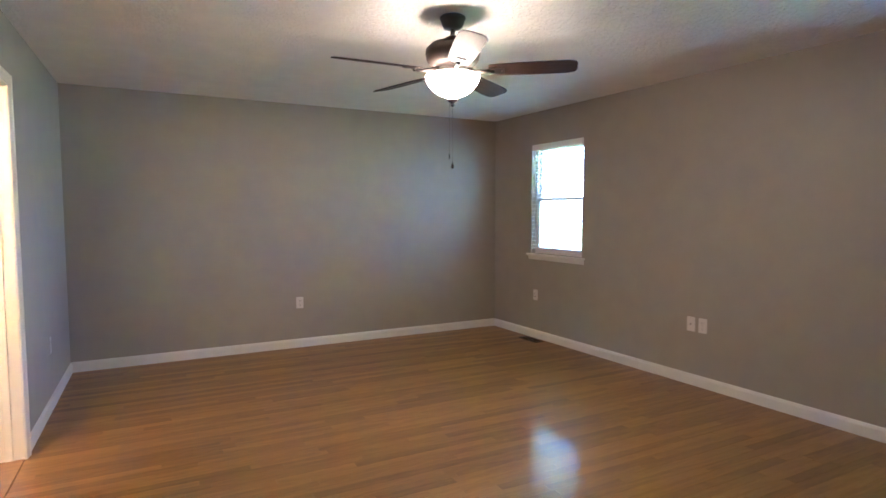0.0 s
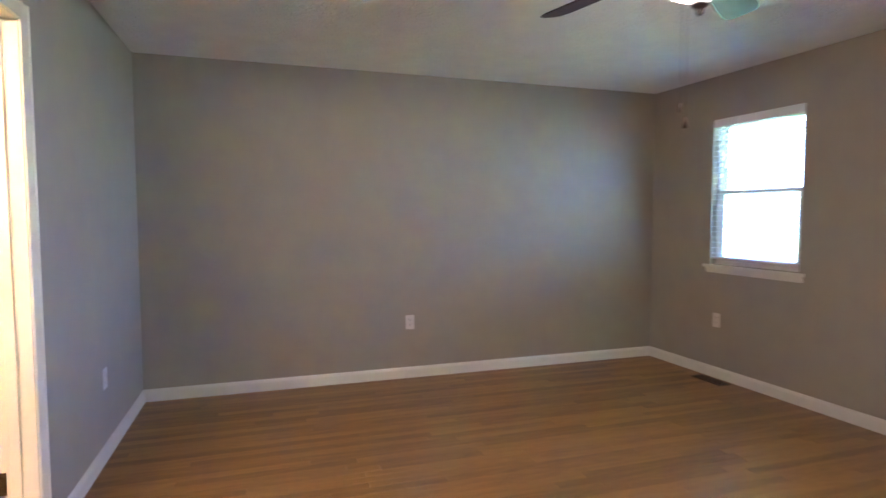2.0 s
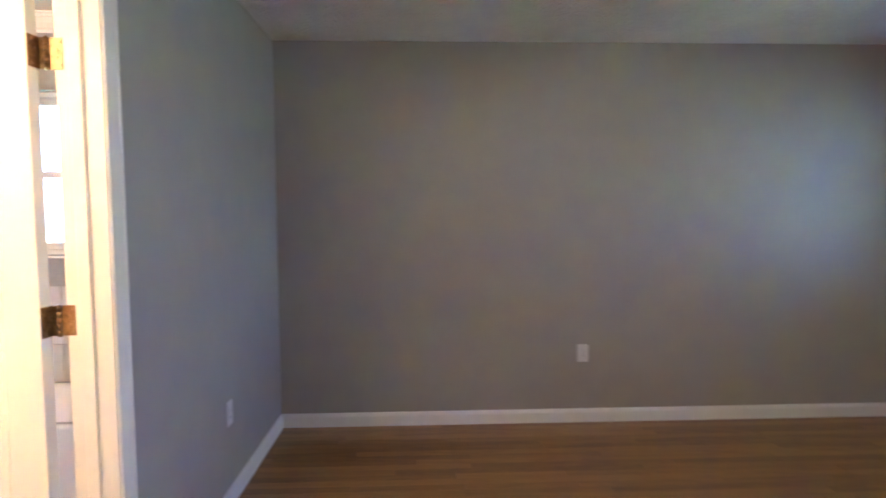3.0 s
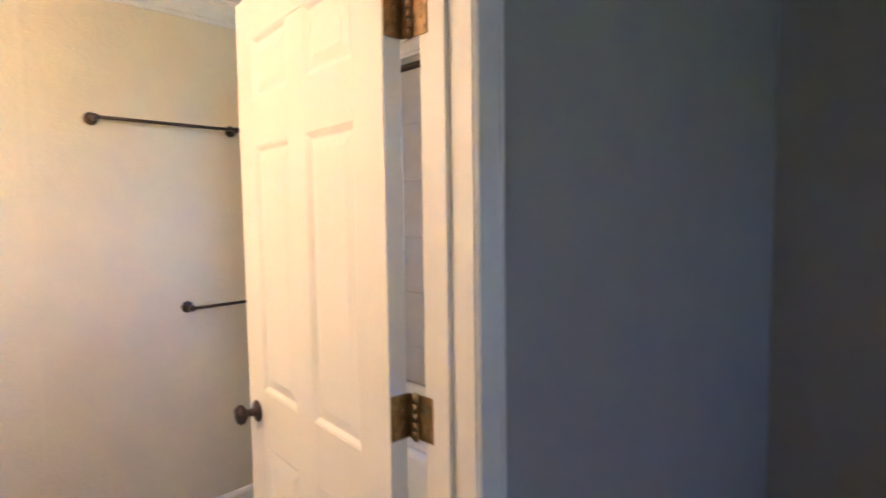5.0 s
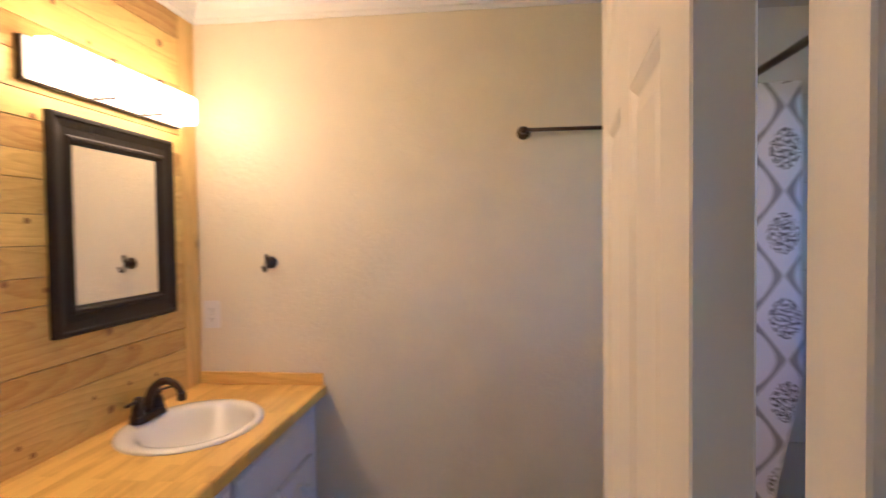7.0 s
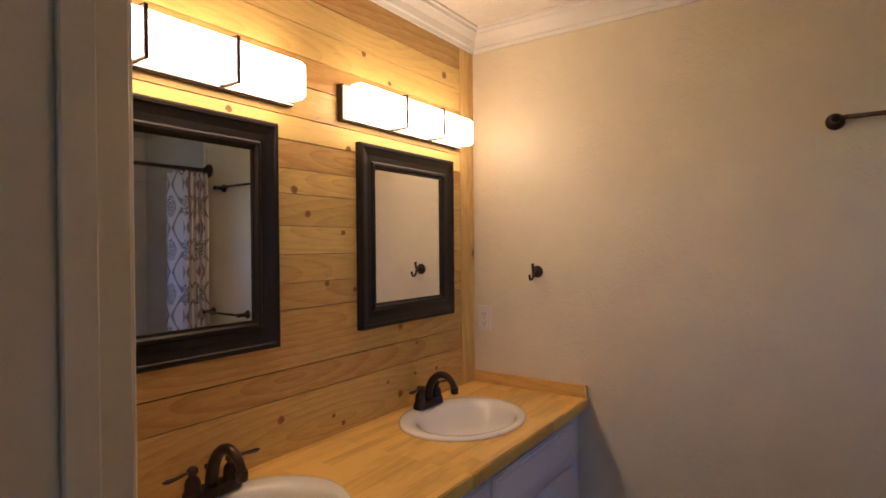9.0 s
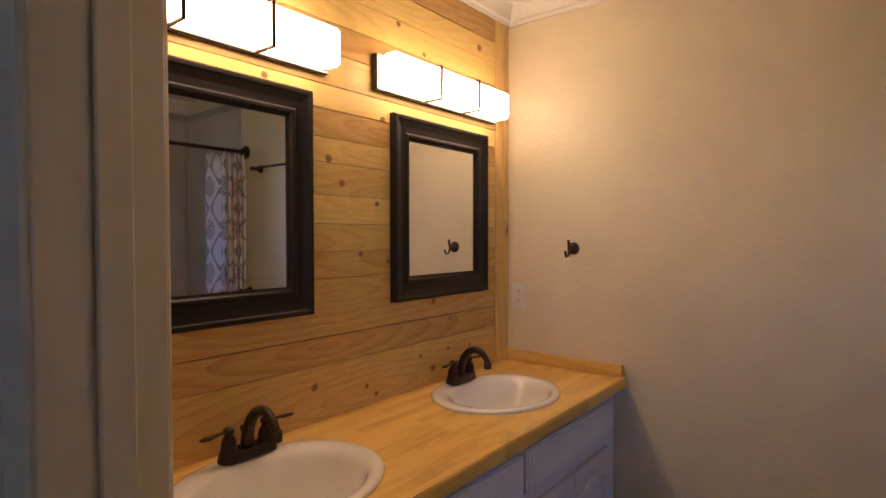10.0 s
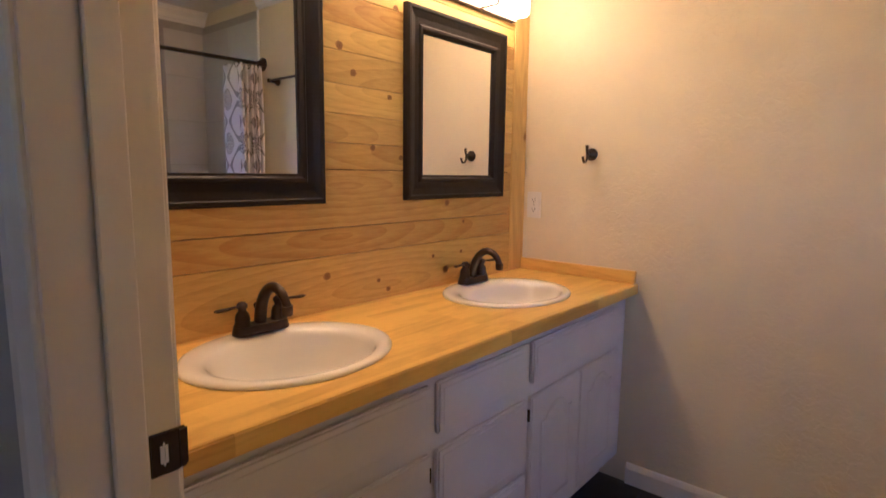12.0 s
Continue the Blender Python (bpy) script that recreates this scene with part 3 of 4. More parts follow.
def window(name, label, m, w, z0, z1, muntins, sill=True):
    """A sash window; local x across, y outwards, 0 at the inner wall face."""
    d = thing(name, label, "window", m, kind="structure")
    fr = boxes((-w / 2 + 0.001, -w / 2 + 0.03, 0.055, T - 0.002, z0, z1), (w / 2 - 0.03, w / 2 - 0.001, 0.055, T - 0.002, z0, z1),
               (-w / 2 + 0.03, w / 2 - 0.03, 0.055, T - 0.002, z0 + 0.001, z0 + 0.03), (-w / 2 + 0.03, w / 2 - 0.03, 0.055, T - 0.002, z1 - 0.03, z1 - 0.001), bevel=0.002)
    part("window_frame", fr, TRIM, d)
    mid = (z0 + z1) / 2 - 0.01
    sash(d, pose(0, 0, 0), w - 0.062, mid - 0.012, z1 - 0.031, 0.098)
    sash(d, pose(0, 0, 0), w - 0.062, z0 + 0.031, mid + 0.026, 0.072, muntins)
    if sill:
        part("window_sill", boxes((-w / 2 - 0.045, w / 2 + 0.045, -0.04, -0.0005, z0 - 0.022, z0 - 0.001), (-w / 2 + 0.001, w / 2 - 0.001, -0.001, 0.054, z0 - 0.0215, z0 - 0.0015), bevel=0.004, seg=2), TRIM, d)
        part("apron", extrude_profile([(0, 0), (0.006, 0), (0.012, 0.012), (0.02, 0.03), (0.026, 0.045), (0, 0.045)], (-w / 2 - 0.03, -0.0005, z0 - 0.067), (w / 2 + 0.03, -0.0005, z0 - 0.067), (0, -1, 0)), TRIM, d)
    return d


def blinds(m, w, z0, z1):
    d = thing("window_blind", "white slatted blind lowered with open slats", "blind", m)
    part("valance", boxes((-w / 2 + 0.004, w / 2 - 0.004, -0.008, 0.008, z1 - 0.066, z1 - 0.002), bevel=0.004, seg=2), SLAT, d)
    part("head_rail", boxes((-w / 2 + 0.006, w / 2 - 0.006, 0.010, 0.05, z1 - 0.05, z1 - 0.003), bevel=0.002), SLAT, d)
    bottom = z0 + 0.045
    part("bottom_rail", boxes((-w / 2 + 0.008, w / 2 - 0.008, 0.006, 0.052, bottom, bottom + 0.018), bevel=0.004, seg=2), SLAT, d)
    prof = [(-0.025, -0.0012), (-0.012, 0.0014), (0.012, 0.0014), (0.025, -0.0012), (0.025, 0.0014), (0.012, 0.004), (-0.012, 0.004), (-0.025, 0.0014)]
    me = mesh_of("slat", extrude_profile(prof, (-w / 2 + 0.008, 0, 0), (w / 2 - 0.008, 0, 0), (0, 1, 0)), SLAT)
    n = int((z1 - 0.075 - bottom - 0.03) / 0.0435)
    for k in range(n + 1):
        piece("slat", me, d, pose(0, 0.029, bottom + 0.045 + k * 0.0435, -4, 0, 0))
    for u in (-w / 2 + 0.11, w / 2 - 0.11):
        for y in (0.002, 0.056):
            part("ladder_cord", boxes((u - 0.0016, u + 0.0016, y - 0.0008, y + 0.0008, bottom + 0.01, z1 - 0.05)), CORD, d)
    part("tilt_wand", tube([(-w / 2 + 0.07, -0.012, z1 - 0.07), (-w / 2 + 0.072, -0.013, z1 - 0.55)], 0.004, 8), SLAT, d)


for name, w in (("window_1", W1), ("window_2", W2)):
    m = EAST_TURN @ pose(EAST, (w[0] + w[1]) / 2, 0, 0, 0, -90)
    window(name, "white sash window with a moulded sill", m, w[1] - w[0], w[2], w[3], 2)
    blinds(m, w[1] - w[0], w[2], w[3])
window("window_3", "small white sash window above the bathtub", pose((WB[0] + WB[1]) / 2, BN, 0), WB[1] - WB[0], WB[2], WB[3], 1, sill=False)
# lining of the bathroom window
structure("window_lining", boxes((WB[0], WB[1], BN - 0.014, BN + 0.054, WB[2] - 0.014, WB[2] - 0.0005), bevel=0.002), TRIM, "white window ledge above the bathtub", "window ledge")


# ---------------------------------------------------------------- outlets, vent
def outlet(m, label, sockets=True):
    """Local x across, z up, y out of the wall."""
    d = thing("wall_outlet", label, "outlet", m, group="wall outlets")
    part("cover_plate", boxes((-0.036, 0.036, 0, 0.0055, -0.058, 0.058), bevel=0.0025, seg=2), PLASTIC, d)
    if sockets:
        for z in (-0.0205, 0.0205):
            s = part("socket", boxes((-0.0165, 0.0165, 0.004, 0.0075, z - 0.0145, z + 0.0145), bevel=0.002, seg=2), PLASTIC, d)
            part("slot", boxes((-0.008, -0.0055, 0.006, 0.0078, z - 0.003, z + 0.007)), SLOT, s)
            part("slot", boxes((0.0055, 0.008, 0.006, 0.0078, z - 0.002, z + 0.006)), SLOT, s)
            part("slot", turned([(0.0025, 0), (0.0025, 0.0018), (0.0001, 0.0018)], pose(0, 0.006, z - 0.0085, -90, 0, 0), 10), SLOT, s)
        part("screw", turned([(0.003, 0), (0.0025, 0.001), (0.0001, 0.0012)], pose(0, 0.0052, 0, -90, 0, 0), 10), NICKEL, d)
    else:
        part("connector", turned([(0.0065, 0), (0.0065, 0.003), (0.0045, 0.003), (0.0045, 0.009), (0.0001, 0.009)], pose(0, 0.005, 0, -90, 0, 0), 12), NICKEL, d)
    return d


outlet(pose(1.955, 0, 0.457, 0, 0, 180), "white duplex outlet above the baseboard")
outlet(EAST_TURN @ pose(EAST, -0.757, 0.472, 0, 0, 90), "white duplex outlet under the window sill")
outlet(EAST_TURN @ pose(EAST, -2.650, 0.487, 0, 0, 90), "white blank cable plate next to an outlet", sockets=False)
outlet(EAST_TURN @ pose(EAST, -2.752, 0.487, 0, 0, 90), "white duplex outlet next to a cable plate")
outlet(pose(0, -0.94, 0.44, 0, 0, -90), "white duplex outlet near the bathroom door")
outlet(pose(BW, -3.276, 1.134, 0, 0, -90), "white duplex outlet above the vanity splash")


def floor_vent():
    d = thing("floor_vent", "dark brown metal floor register by the baseboard", "vent", pose(4.234, -0.818, 0.0, 0, 0, 2.5))
    bm = boxes((-0.056, -0.044, -0.146, 0.146, 0.0, 0.005), (0.044, 0.056, -0.146, 0.146, 0.0, 0.005), (-0.044, 0.044, -0.146, -0.132, 0.0, 0.005), (-0.044, 0.044, 0.132, 0.146, 0.0, 0.005), bevel=0.0015)
    part("frame", bm, VENT, d)
    part("backing", boxes((-0.044, 0.044, -0.132, 0.132, 0.0002, 0.001)), SLOT, d)
    me = mesh_of("slat", boxes((-0.044, 0.044, -0.003, 0.003, 0.001, 0.0042), bevel=0.001), VENT)
    for k in range(20):
        piece("slat", me, d, pose(0, -0.124 + k * 0.01305, 0))


floor_vent()


# ---------------------------------------------------------------- ceiling fan
def ceiling_fan():
    d = thing("ceiling_fan", "dark bronze five-blade ceiling fan with lit bowl", "ceiling fan", pose(2.163, -2.875, H))
    part("canopy", lathe([(0.062, 0), (0.070, -0.006), (0.071, -0.016), (0.066, -0.022), (0.060, -0.045), (0.048, -0.066), (0.022, -0.072), (0.0001, -0.072)], 40), FAN, d)
    part("downrod", tube([(0, 0, -0.07), (0, 0, -0.125)], 0.013, 16), FAN, d)
    part("motor", lathe([(0.02, -0.105), (0.035, -0.112), (0.045, -0.128), (0.075, -0.137), (0.118, -0.150), (0.146, -0.178), (0.150, -0.205), (0.142, -0.240), (0.122, -0.262), (0.100, -0.280), (0.0001, -0.280)], 48), FAN, d)
    part("switch_housing", lathe([(0.072, -0.266), (0.078, -0.275), (0.078, -0.300), (0.095, -0.312), (0.120, -0.318), (0.120, -0.324), (0.0001, -0.326)], 40), NICKEL, d)
    part("light_bowl", lathe([(0.142, -0.318), (0.148, -0.324), (0.147, -0.338), (0.134, -0.366), (0.110, -0.394), (0.077, -0.418), (0.040, -0.433), (0.0001, -0.438)], 48), BOWL, d, "lit frosted glass bowl")
    part("finial", lathe([(0.028, -0.446), (0.026, -0.456), (0.012, -0.463), (0.009, -0.472), (0.011, -0.477), (0.006, -0.484), (0.0001, -0.486)], 24), FAN, d)
    for k in range(5):
        a = -38 + 72 * k
        m = pose(0, 0, -0.296, 0, 0, a) @ pose(0, 0, 0, -13, 0, 0)
        bm = bmesh.new()
        outline = [(0.20, 0.048), (0.235, 0.058), (0.32, 0.064), (0.50, 0.069), (0.62, 0.068), (0.660, 0.052), (0.668, 0.03)]
        pts = outline + [(x, -y) for x, y in outline[::-1]]
        top, low = ([bm.verts.new((x, y, z)) for x, y in pts] for z in (0.003, -0.003))
        bm.faces.new(top)
        bm.faces.new(low[::-1])
        for i in range(len(pts)):
            bm.faces.new((top[i], low[i], low[(i + 1) % len(pts)], top[(i + 1) % len(pts)]))
        bmesh.ops.recalc_face_normals(bm, faces=bm.faces)
        b = part("blade", bm, BLADE, d, m=m)
        iron = boxes((0.205, 0.285, -0.034, 0.034, -0.0085, -0.0035), bevel=0.0022, seg=2)
        tube([(0.085, 0, 0.012), (0.13, 0.0, -0.004), (0.18, 0, -0.010), (0.23, 0, -0.007)], [0.012, 0.011, 0.011, 0.014], 10, iron)
        part("blade_iron", iron, FAN, b)
        for u, v in ((0.23, 0.02), (0.23, -0.02), (0.27, 0)):
            part("screw", turned([(0.005, 0), (0.004, 0.002), (0.0001, 0.003)], pose(u, v, -0.0085, 180, 0, 0), 10), NICKEL, b)
    for x, y, z in ((0.074, 0.137, -0.783), (0.058, 0.146, -0.745)):
        part("pull_chain", tube([(x * 0.45, y * 0.45, -0.292), (x * 0.98, y * 0.98, -0.292), (x, y, -0.300), (x, y, z)], 0.00045, 6), BRONZE, d)
        part("chain_fob", lathe([(0.001, z + 0.012), (0.004, z), (0.009, z - 0.018), (0.008, z - 0.026), (0.0001, z - 0.030)], 16, centre=(x, y, 0)) if z < -0.76 else
             lathe([(0.001, z + 0.02), (0.0035, z + 0.016), (0.0035, z - 0.01), (0.0001, z - 0.012)], 12, centre=(x, y, 0)), BRONZE, d)


ceiling_fan()


# ---------------------------------------------------------------- bathroom: wood wall, vanity
SEAMS = [0.835, 1.012, 1.097, 1.276, 1.357, 1.444, 1.532, 1.630, 1.706, 1.792, 1.868, 1.968, 2.062, 2.158, 2.250, H - 0.002]
KNOTS = [(-1.174, 1.798, 0.0158), (-0.991, 1.571, 0.0145), (-1.145, 1.514, 0.0115), (-0.938, 1.643, 0.016), (-1.754, 2.195, 0.0203), (-1.255, 2.146, 0.0128), (-1.394, 2.074, 0.0111), (-0.715, 1.847, 0.0119), (-1.07, 1.347, 0.0129), (-1.199, 1.319, 0.0117), (-0.878, 0.951, 0.016), (-1.092, 0.908, 0.0096), (-1.136, 0.873, 0.0118), (-1.367, 0.962, 0.0084), (-1.533, 0.963, 0.009), (-1.439, 0.903, 0.0196), (-1.678, 0.956, 0.0094), (-1.445, 1.158, 0.0171), (-1.547, 1.081, 0.0089)]
for a, b in zip(SEAMS, SEAMS[1:]):
    g = 0.0019 if round(a, 3) in (1.097, 1.792, 1.968, 2.158) else 0.0009
    mid = (a + b) / 2
    bm = boxes((BW + 0.112, -T - 0.001, 0, 0.018, a + g - mid, b - g - mid), bevel=0.0010 if g > 0.001 else 0.0005)
    proud = BS + 0.0005 + (0.0028 if a < 0.9 else random.uniform(0, 0.0014))
    board = part("board", bm, PINE, bath_south, m=pose(0, proud, mid))
    for x, z, r in KNOTS:
        if a + g + 0.002 < z < b - g - 0.002:
            knot = bmesh.new()
            rings = []
            for k, lift in ((0.8, 0.0178), (0.74, 0.0183), (0.0, 0.0183)):
                rings.append([knot.verts.new((1.15 * r * k * (1 + 0.13 * math.sin(3 * t + 40 * x)) * math.cos(t), lift, min(max(r * k * (1 + 0.1 * math.sin(2 * t + 30 * z)) * math.sin(t), a + g - z), b - g - z)))
                              for t in (2 * math.pi * i / 16 for i in range(16))])
            for p, q in zip(rings, rings[1:]):
                for i in range(16):
                    knot.faces.new((p[i], p[(i + 1) % 16], q[(i + 1) % 16], q[i]))
            bmesh.ops.remove_doubles(knot, verts=knot.verts, dist=1e-6)
            bmesh.ops.recalc_face_normals(knot, faces=knot.faces)
            part("knot", knot, KNOT, board, m=pose(x, 0, z - mid))
structure("corner_board", boxes((BW + 0.001, BW + 0.111, BS + 0.0005, BS + 0.0225, 0.838, H - 0.002), bevel=0.002), PINE_UP, "upright pine board closing the corner", "trim board")

CT, VF = 0.843, -2.834        # counter height, cabinet face
CFRONT = -2.797


def cathedral_door(parent, x0, x1, z0, z1, hinge_x):
    """A cabinet door with an arched raised panel, face at y = 0.02."""
    w, h = x1 - x0, z1 - z0
    d = part("door", boxes((x0, x1, 0.001, 0.019, z0, z1), bevel=0.004, seg=2), CAB, parent)
    cx, hw, n = (x0 + x1) / 2, w / 2 - 0.055, 20
    zb, zt, rise = z0 + 0.055, z1 - 0.095, 0.045

    def loop(inset, y, bm):
        pts = [(cx - hw + inset, zb + inset), (cx + hw - inset, zb + inset), (cx + hw - inset, zt - inset * 0.5)]
        for i in range(1, n):
            u = 1 - 2 * i / n
            pts.append((cx + (hw - inset) * u, zt - inset + rise * max(0.0, 1 - (abs(u) / 0.72) ** 2) ** 0.8))
        pts.append((cx - hw + inset, zt - inset * 0.5))
        return [bm.verts.new((x, y, z)) for x, z in pts]

    bm = bmesh.new()
    rings = [loop(i, y, bm) for i, y in ((0.0, 0.0185), (0.003, 0.0225), (0.009, 0.0225), (0.014, 0.0192), (0.020, 0.0192), (0.036, 0.0245), (0.040, 0.0245))]
    for p, q in zip(rings, rings[1:]):
        for i in range(len(p)):
            bm.faces.new((p[i], p[(i + 1) % len(p)], q[(i + 1) % len(p)], q[i]))
    bm.faces.new(rings[-1])
    bmesh.ops.recalc_face_normals(bm, faces=bm.faces)
    part("arched_panel", bm, CAB, d)
    for z in (z0 + 0.06, z1 - 0.06):
        part("hinge", boxes((hinge_x - 0.004, hinge_x + 0.004, 0.001, 0.014, z - 0.02, z + 0.02), bevel=0.002), BRONZE, d, "small dark cabinet hinge")


def vanity():
    x0, x1 = BW + 0.002, -T - 0.004
    d = thing("vanity_cabinet", "white painted double vanity with arched doors", "vanity", pose(0, VF, 0))
    back = BS + 0.022 - VF
    top = CT - 0.0425
    part("face_frame", boxes((x0, x1, -0.019, 0.0, 0.11, top), bevel=0.0005), CAB, d)
    part("back_panel", boxes((x0, x1, back, back + 0.012, 0.11, top)), CAB, d)
    part("bottom_panel", boxes((x0, x1, back + 0.0125, -0.0195, 0.11, 0.128)), CAB, d)
    for a in (x0, x1 - 0.018):
        part("side_panel", boxes((a, a + 0.018, back + 0.0125, -0.0195, 0.1285, top)), CAB, d)
    part("toe_kick", boxes((x0, x1, back, -0.075, 0.0, 0.1095)), CAB, d)

    def front(a, b, c, e, drawer=True):
        f = part("drawer_front" if drawer else "false_front", boxes((a, b, 0.001, 0.019, c, e), bevel=0.005, seg=2), CAB, d)
        part("bead", boxes((a + 0.018, b - 0.018, 0.0185, 0.0205, c + 0.018, e - 0.018), bevel=0.0015), CAB, f)

    for a, b in ((-0.785, -0.165), (-1.895, -1.252)):
        front(a, b, 0.630, 0.765, False)
        mid = (a + b) / 2
        cathedral_door(d, a, mid - 0.004, 0.135, 0.590, a - 0.005)
        cathedral_door(d, mid + 0.004, b, 0.135, 0.590, b + 0.005)
    for c, e in ((0.630, 0.765), (0.372, 0.590), (0.135, 0.347)):
        front(-1.229, -0.813, c, e)
    return d


def counter():
    d = thing("countertop", "honey-coloured butcher block countertop with side splash", "countertop")
    # the slab is built in strips round the two basin cut-outs
    x0, x1, y0, y1 = BW + 0.001, -T - 0.002, BS + 0.02, CFRONT
    bm = bmesh.new()
    holes = [(SINKS[0], SINK_Y), (SINKS[1], SINK_Y)]
    n, tops, lows = 40, {}, {}
    for z, up in ((CT, True), (CT - 0.04, False)):
        cuts = [x0, (holes[1][0] + holes[0][0]) / 2, x1]
        for (hx, hy), a, b in ((holes[1], cuts[0], cuts[1]), (holes[0], cuts[1], cuts[2])):
            inner, outer = [], []
            for i in range(n):
                t = 2 * math.pi * i / n
                c, s = math.cos(t), math.sin(t)
                inner.append(bm.verts.new((hx + 0.225 * c, hy + 0.18 * s, z)))
                k = min(((b - hx) / c if c > 1e-6 else (a - hx) / c if c < -1e-6 else 1e9), ((y1 - hy) / s if s > 1e-6 else (y0 - hy) / s if s < -1e-6 else 1e9))
                outer.append(bm.verts.new((hx + k * c, hy + k * s, z)))
            for i in range(n):
                j = (i + 1) % n
                q = (inner[i], outer[i], outer[j], inner[j])
                bm.faces.new(q if up else q[::-1])
                p0, p1 = outer[i].co, outer[j].co
                if up:
                    tops[(hx, i)] = inner[i]
                else:
                    lows[(hx, i)] = inner[i]
                if abs(p0.x - p1.x) > 1e-5 and abs(p0.y - p1.y) > 1e-5:
                    corner = bm.verts.new((b if p0.x + p1.x > a + b else a, y1 if p0.y + p1.y > y0 + y1 else y0, z))
                    q = (outer[i], corner, outer[j])
                    bm.faces.new(q if up else q[::-1])
    for hx, hy in holes:
        for i in range(n):
            j = (i + 1) % n
            bm.faces.new((tops[(hx, j)], tops[(hx, i)], lows[(hx, i)], lows[(hx, j)]))
    bmesh.ops.remove_doubles(bm, verts=bm.verts, dist=1e-5)
    part("slab", bm, BLOCK, d)
    part("front_edge", boxes((x0, x1, y1 - 0.0005, y1 + 0.012, CT - 0.0415, CT + 0.0002), bevel=0.003, seg=2), BLOCK, d)
    part("side_splash", boxes((BW + 0.001, BW + 0.02, BS + 0.024, CFRONT + 0.001, CT + 0.0005, CT + 0.05), bevel=0.002), SPLASH, d)


SINKS, SINK_Y = (-0.572, -1.480), -3.072


def sink(x):
    d = thing("sink", "white oval ceramic drop-in basin", "sink", pose(x, SINK_Y, CT), group="vanity basins")
    prof = [(1.0, 0.001), (1.003, 0.005), (0.988, 0.0095), (0.95, 0.0125), (0.88, 0.0118), (0.82, 0.0085), (0.785, 0.002), (0.755, -0.012), (0.70, -0.045), (0.61, -0.080), (0.47, -0.108), (0.27, -0.127), (0.085, -0.137),
            (0.085, -0.150), (0.40, -0.132), (0.63, -0.100), (0.74, -0.055), (0.80, -0.010), (0.86, 0.0008)]
    bm = bmesh.new()
    n, rings = 64, []
    for r, z in prof:
        ring = []
        k = max(0.0, min(1.0, (0.9 - r) / 0.2))      # bowl sits towards the front of the rim
        for i in range(n):
            t = 2 * math.pi * i / n
            ring.append(bm.verts.new((0.256 * r * math.cos(t), 0.215 * r * math.sin(t) + 0.026 * k, z)))
        rings.append(ring)
    for p, q in zip(rings, rings[1:]):
        for i in range(n):
            bm.faces.new((p[i], p[(i + 1) % n], q[(i + 1) % n], q[i])).smooth = True
    bmesh.ops.recalc_face_normals(bm, faces=bm.faces)
    part("basin", bm, CERAMIC, d)
    part("drain", lathe([(0.0001, -0.1445), (0.014, -0.144), (0.021, -0.138), (0.023, -0.1355), (0.0215, -0.134), (0.018, -0.1355), (0.0001, -0.133)], 24, centre=(0, 0.026, 0)), BRONZE, d, "dark bronze drain")
    return d


def faucet(x):
    d = thing("faucet", "oil-rubbed bronze two-handle basin faucet", "faucet", pose(x, SINK_Y - 0.176, CT + 0.0125), group="basin faucets")
    bm = bmesh.new()
    loops = []
    for s, z in ((1.0, 0.0), (1.0, 0.006), (0.95, 0.010), (0.90, 0.018), (0.86, 0.023)):
        pts = [(sx * (0.052 * (0.9 + 0.1 * s)) + 0.027 * s * math.cos(t), 0.027 * s * math.sin(t)) for sx, a in ((1, -90), (-1, 90)) for t in (radians(a + 180 * i / 12) for i in range(13))]
        loops.append([bm.verts.new((px, py, z)) for px, py in pts])
    for p, q in zip(loops, loops[1:]):
        for i in range(len(p)):
            bm.faces.new((p[i], p[(i + 1) % len(p)], q[(i + 1) % len(p)], q[i])).smooth = True
    bm.faces.new(loops[-1])
    bm.faces.new(loops[0][::-1])
    bmesh.ops.recalc_face_normals(bm, faces=bm.faces)
    part("base", bm, BRONZE, d)
    pts, rad = [], []
    for i in range(19):
        t = i / 18
        a = radians(180 - 156 * t)
        pts.append((0, 0.062 + 0.066 * math.cos(a), 0.018 + 0.094 * math.sin(a) + 0.022 * t))
        rad.append(0.0165 - 0.006 * t)
    spout = part("spout", tube(pts, rad, 18), BRONZE, d)
    end = pts[-1]
    part("aerator", lathe([(0.0135, 0.012), (0.0145, 0.004), (0.0140, -0.012), (0.011, -0.014), (0.0001, -0.012)], 18, centre=(end[0], end[1] - 0.002, end[2] - 0.004)), BRONZE, spout)
    part("lift_rod", lathe([(0.003, 0.02), (0.003, 0.055), (0.0055, 0.060), (0.0055, 0.068), (0.0001, 0.071)], 12, centre=(0, -0.024, 0)), BRONZE, d)
    for s in (-1, 1):
        h = part("handle", lathe([(0.022, 0.018), (0.022, 0.024), (0.019, 0.032), (0.0185, 0.046), (0.015, 0.056), (0.010, 0.061), (0.010, 0.066), (0.0135, 0.071), (0.0135, 0.078), (0.008, 0.084), (0.0001, 0.085)], 24, centre=(s * 0.052, 0, 0)), BRONZE, d)
        lever = tube([(s * 0.052, 0, 0.074), (s * 0.075, 0.004, 0.075), (s * 0.100, 0.008, 0.073), (s * 0.120, 0.011, 0.074), (s * 0.130, 0.012, 0.076)], [0.005, 0.0055, 0.008, 0.0085, 0.004], 12)
        for v in lever.verts:
            v.co.z = 0.0745 + (v.co.z - 0.0745) * 0.55
        part("lever", lever, BRONZE, h)


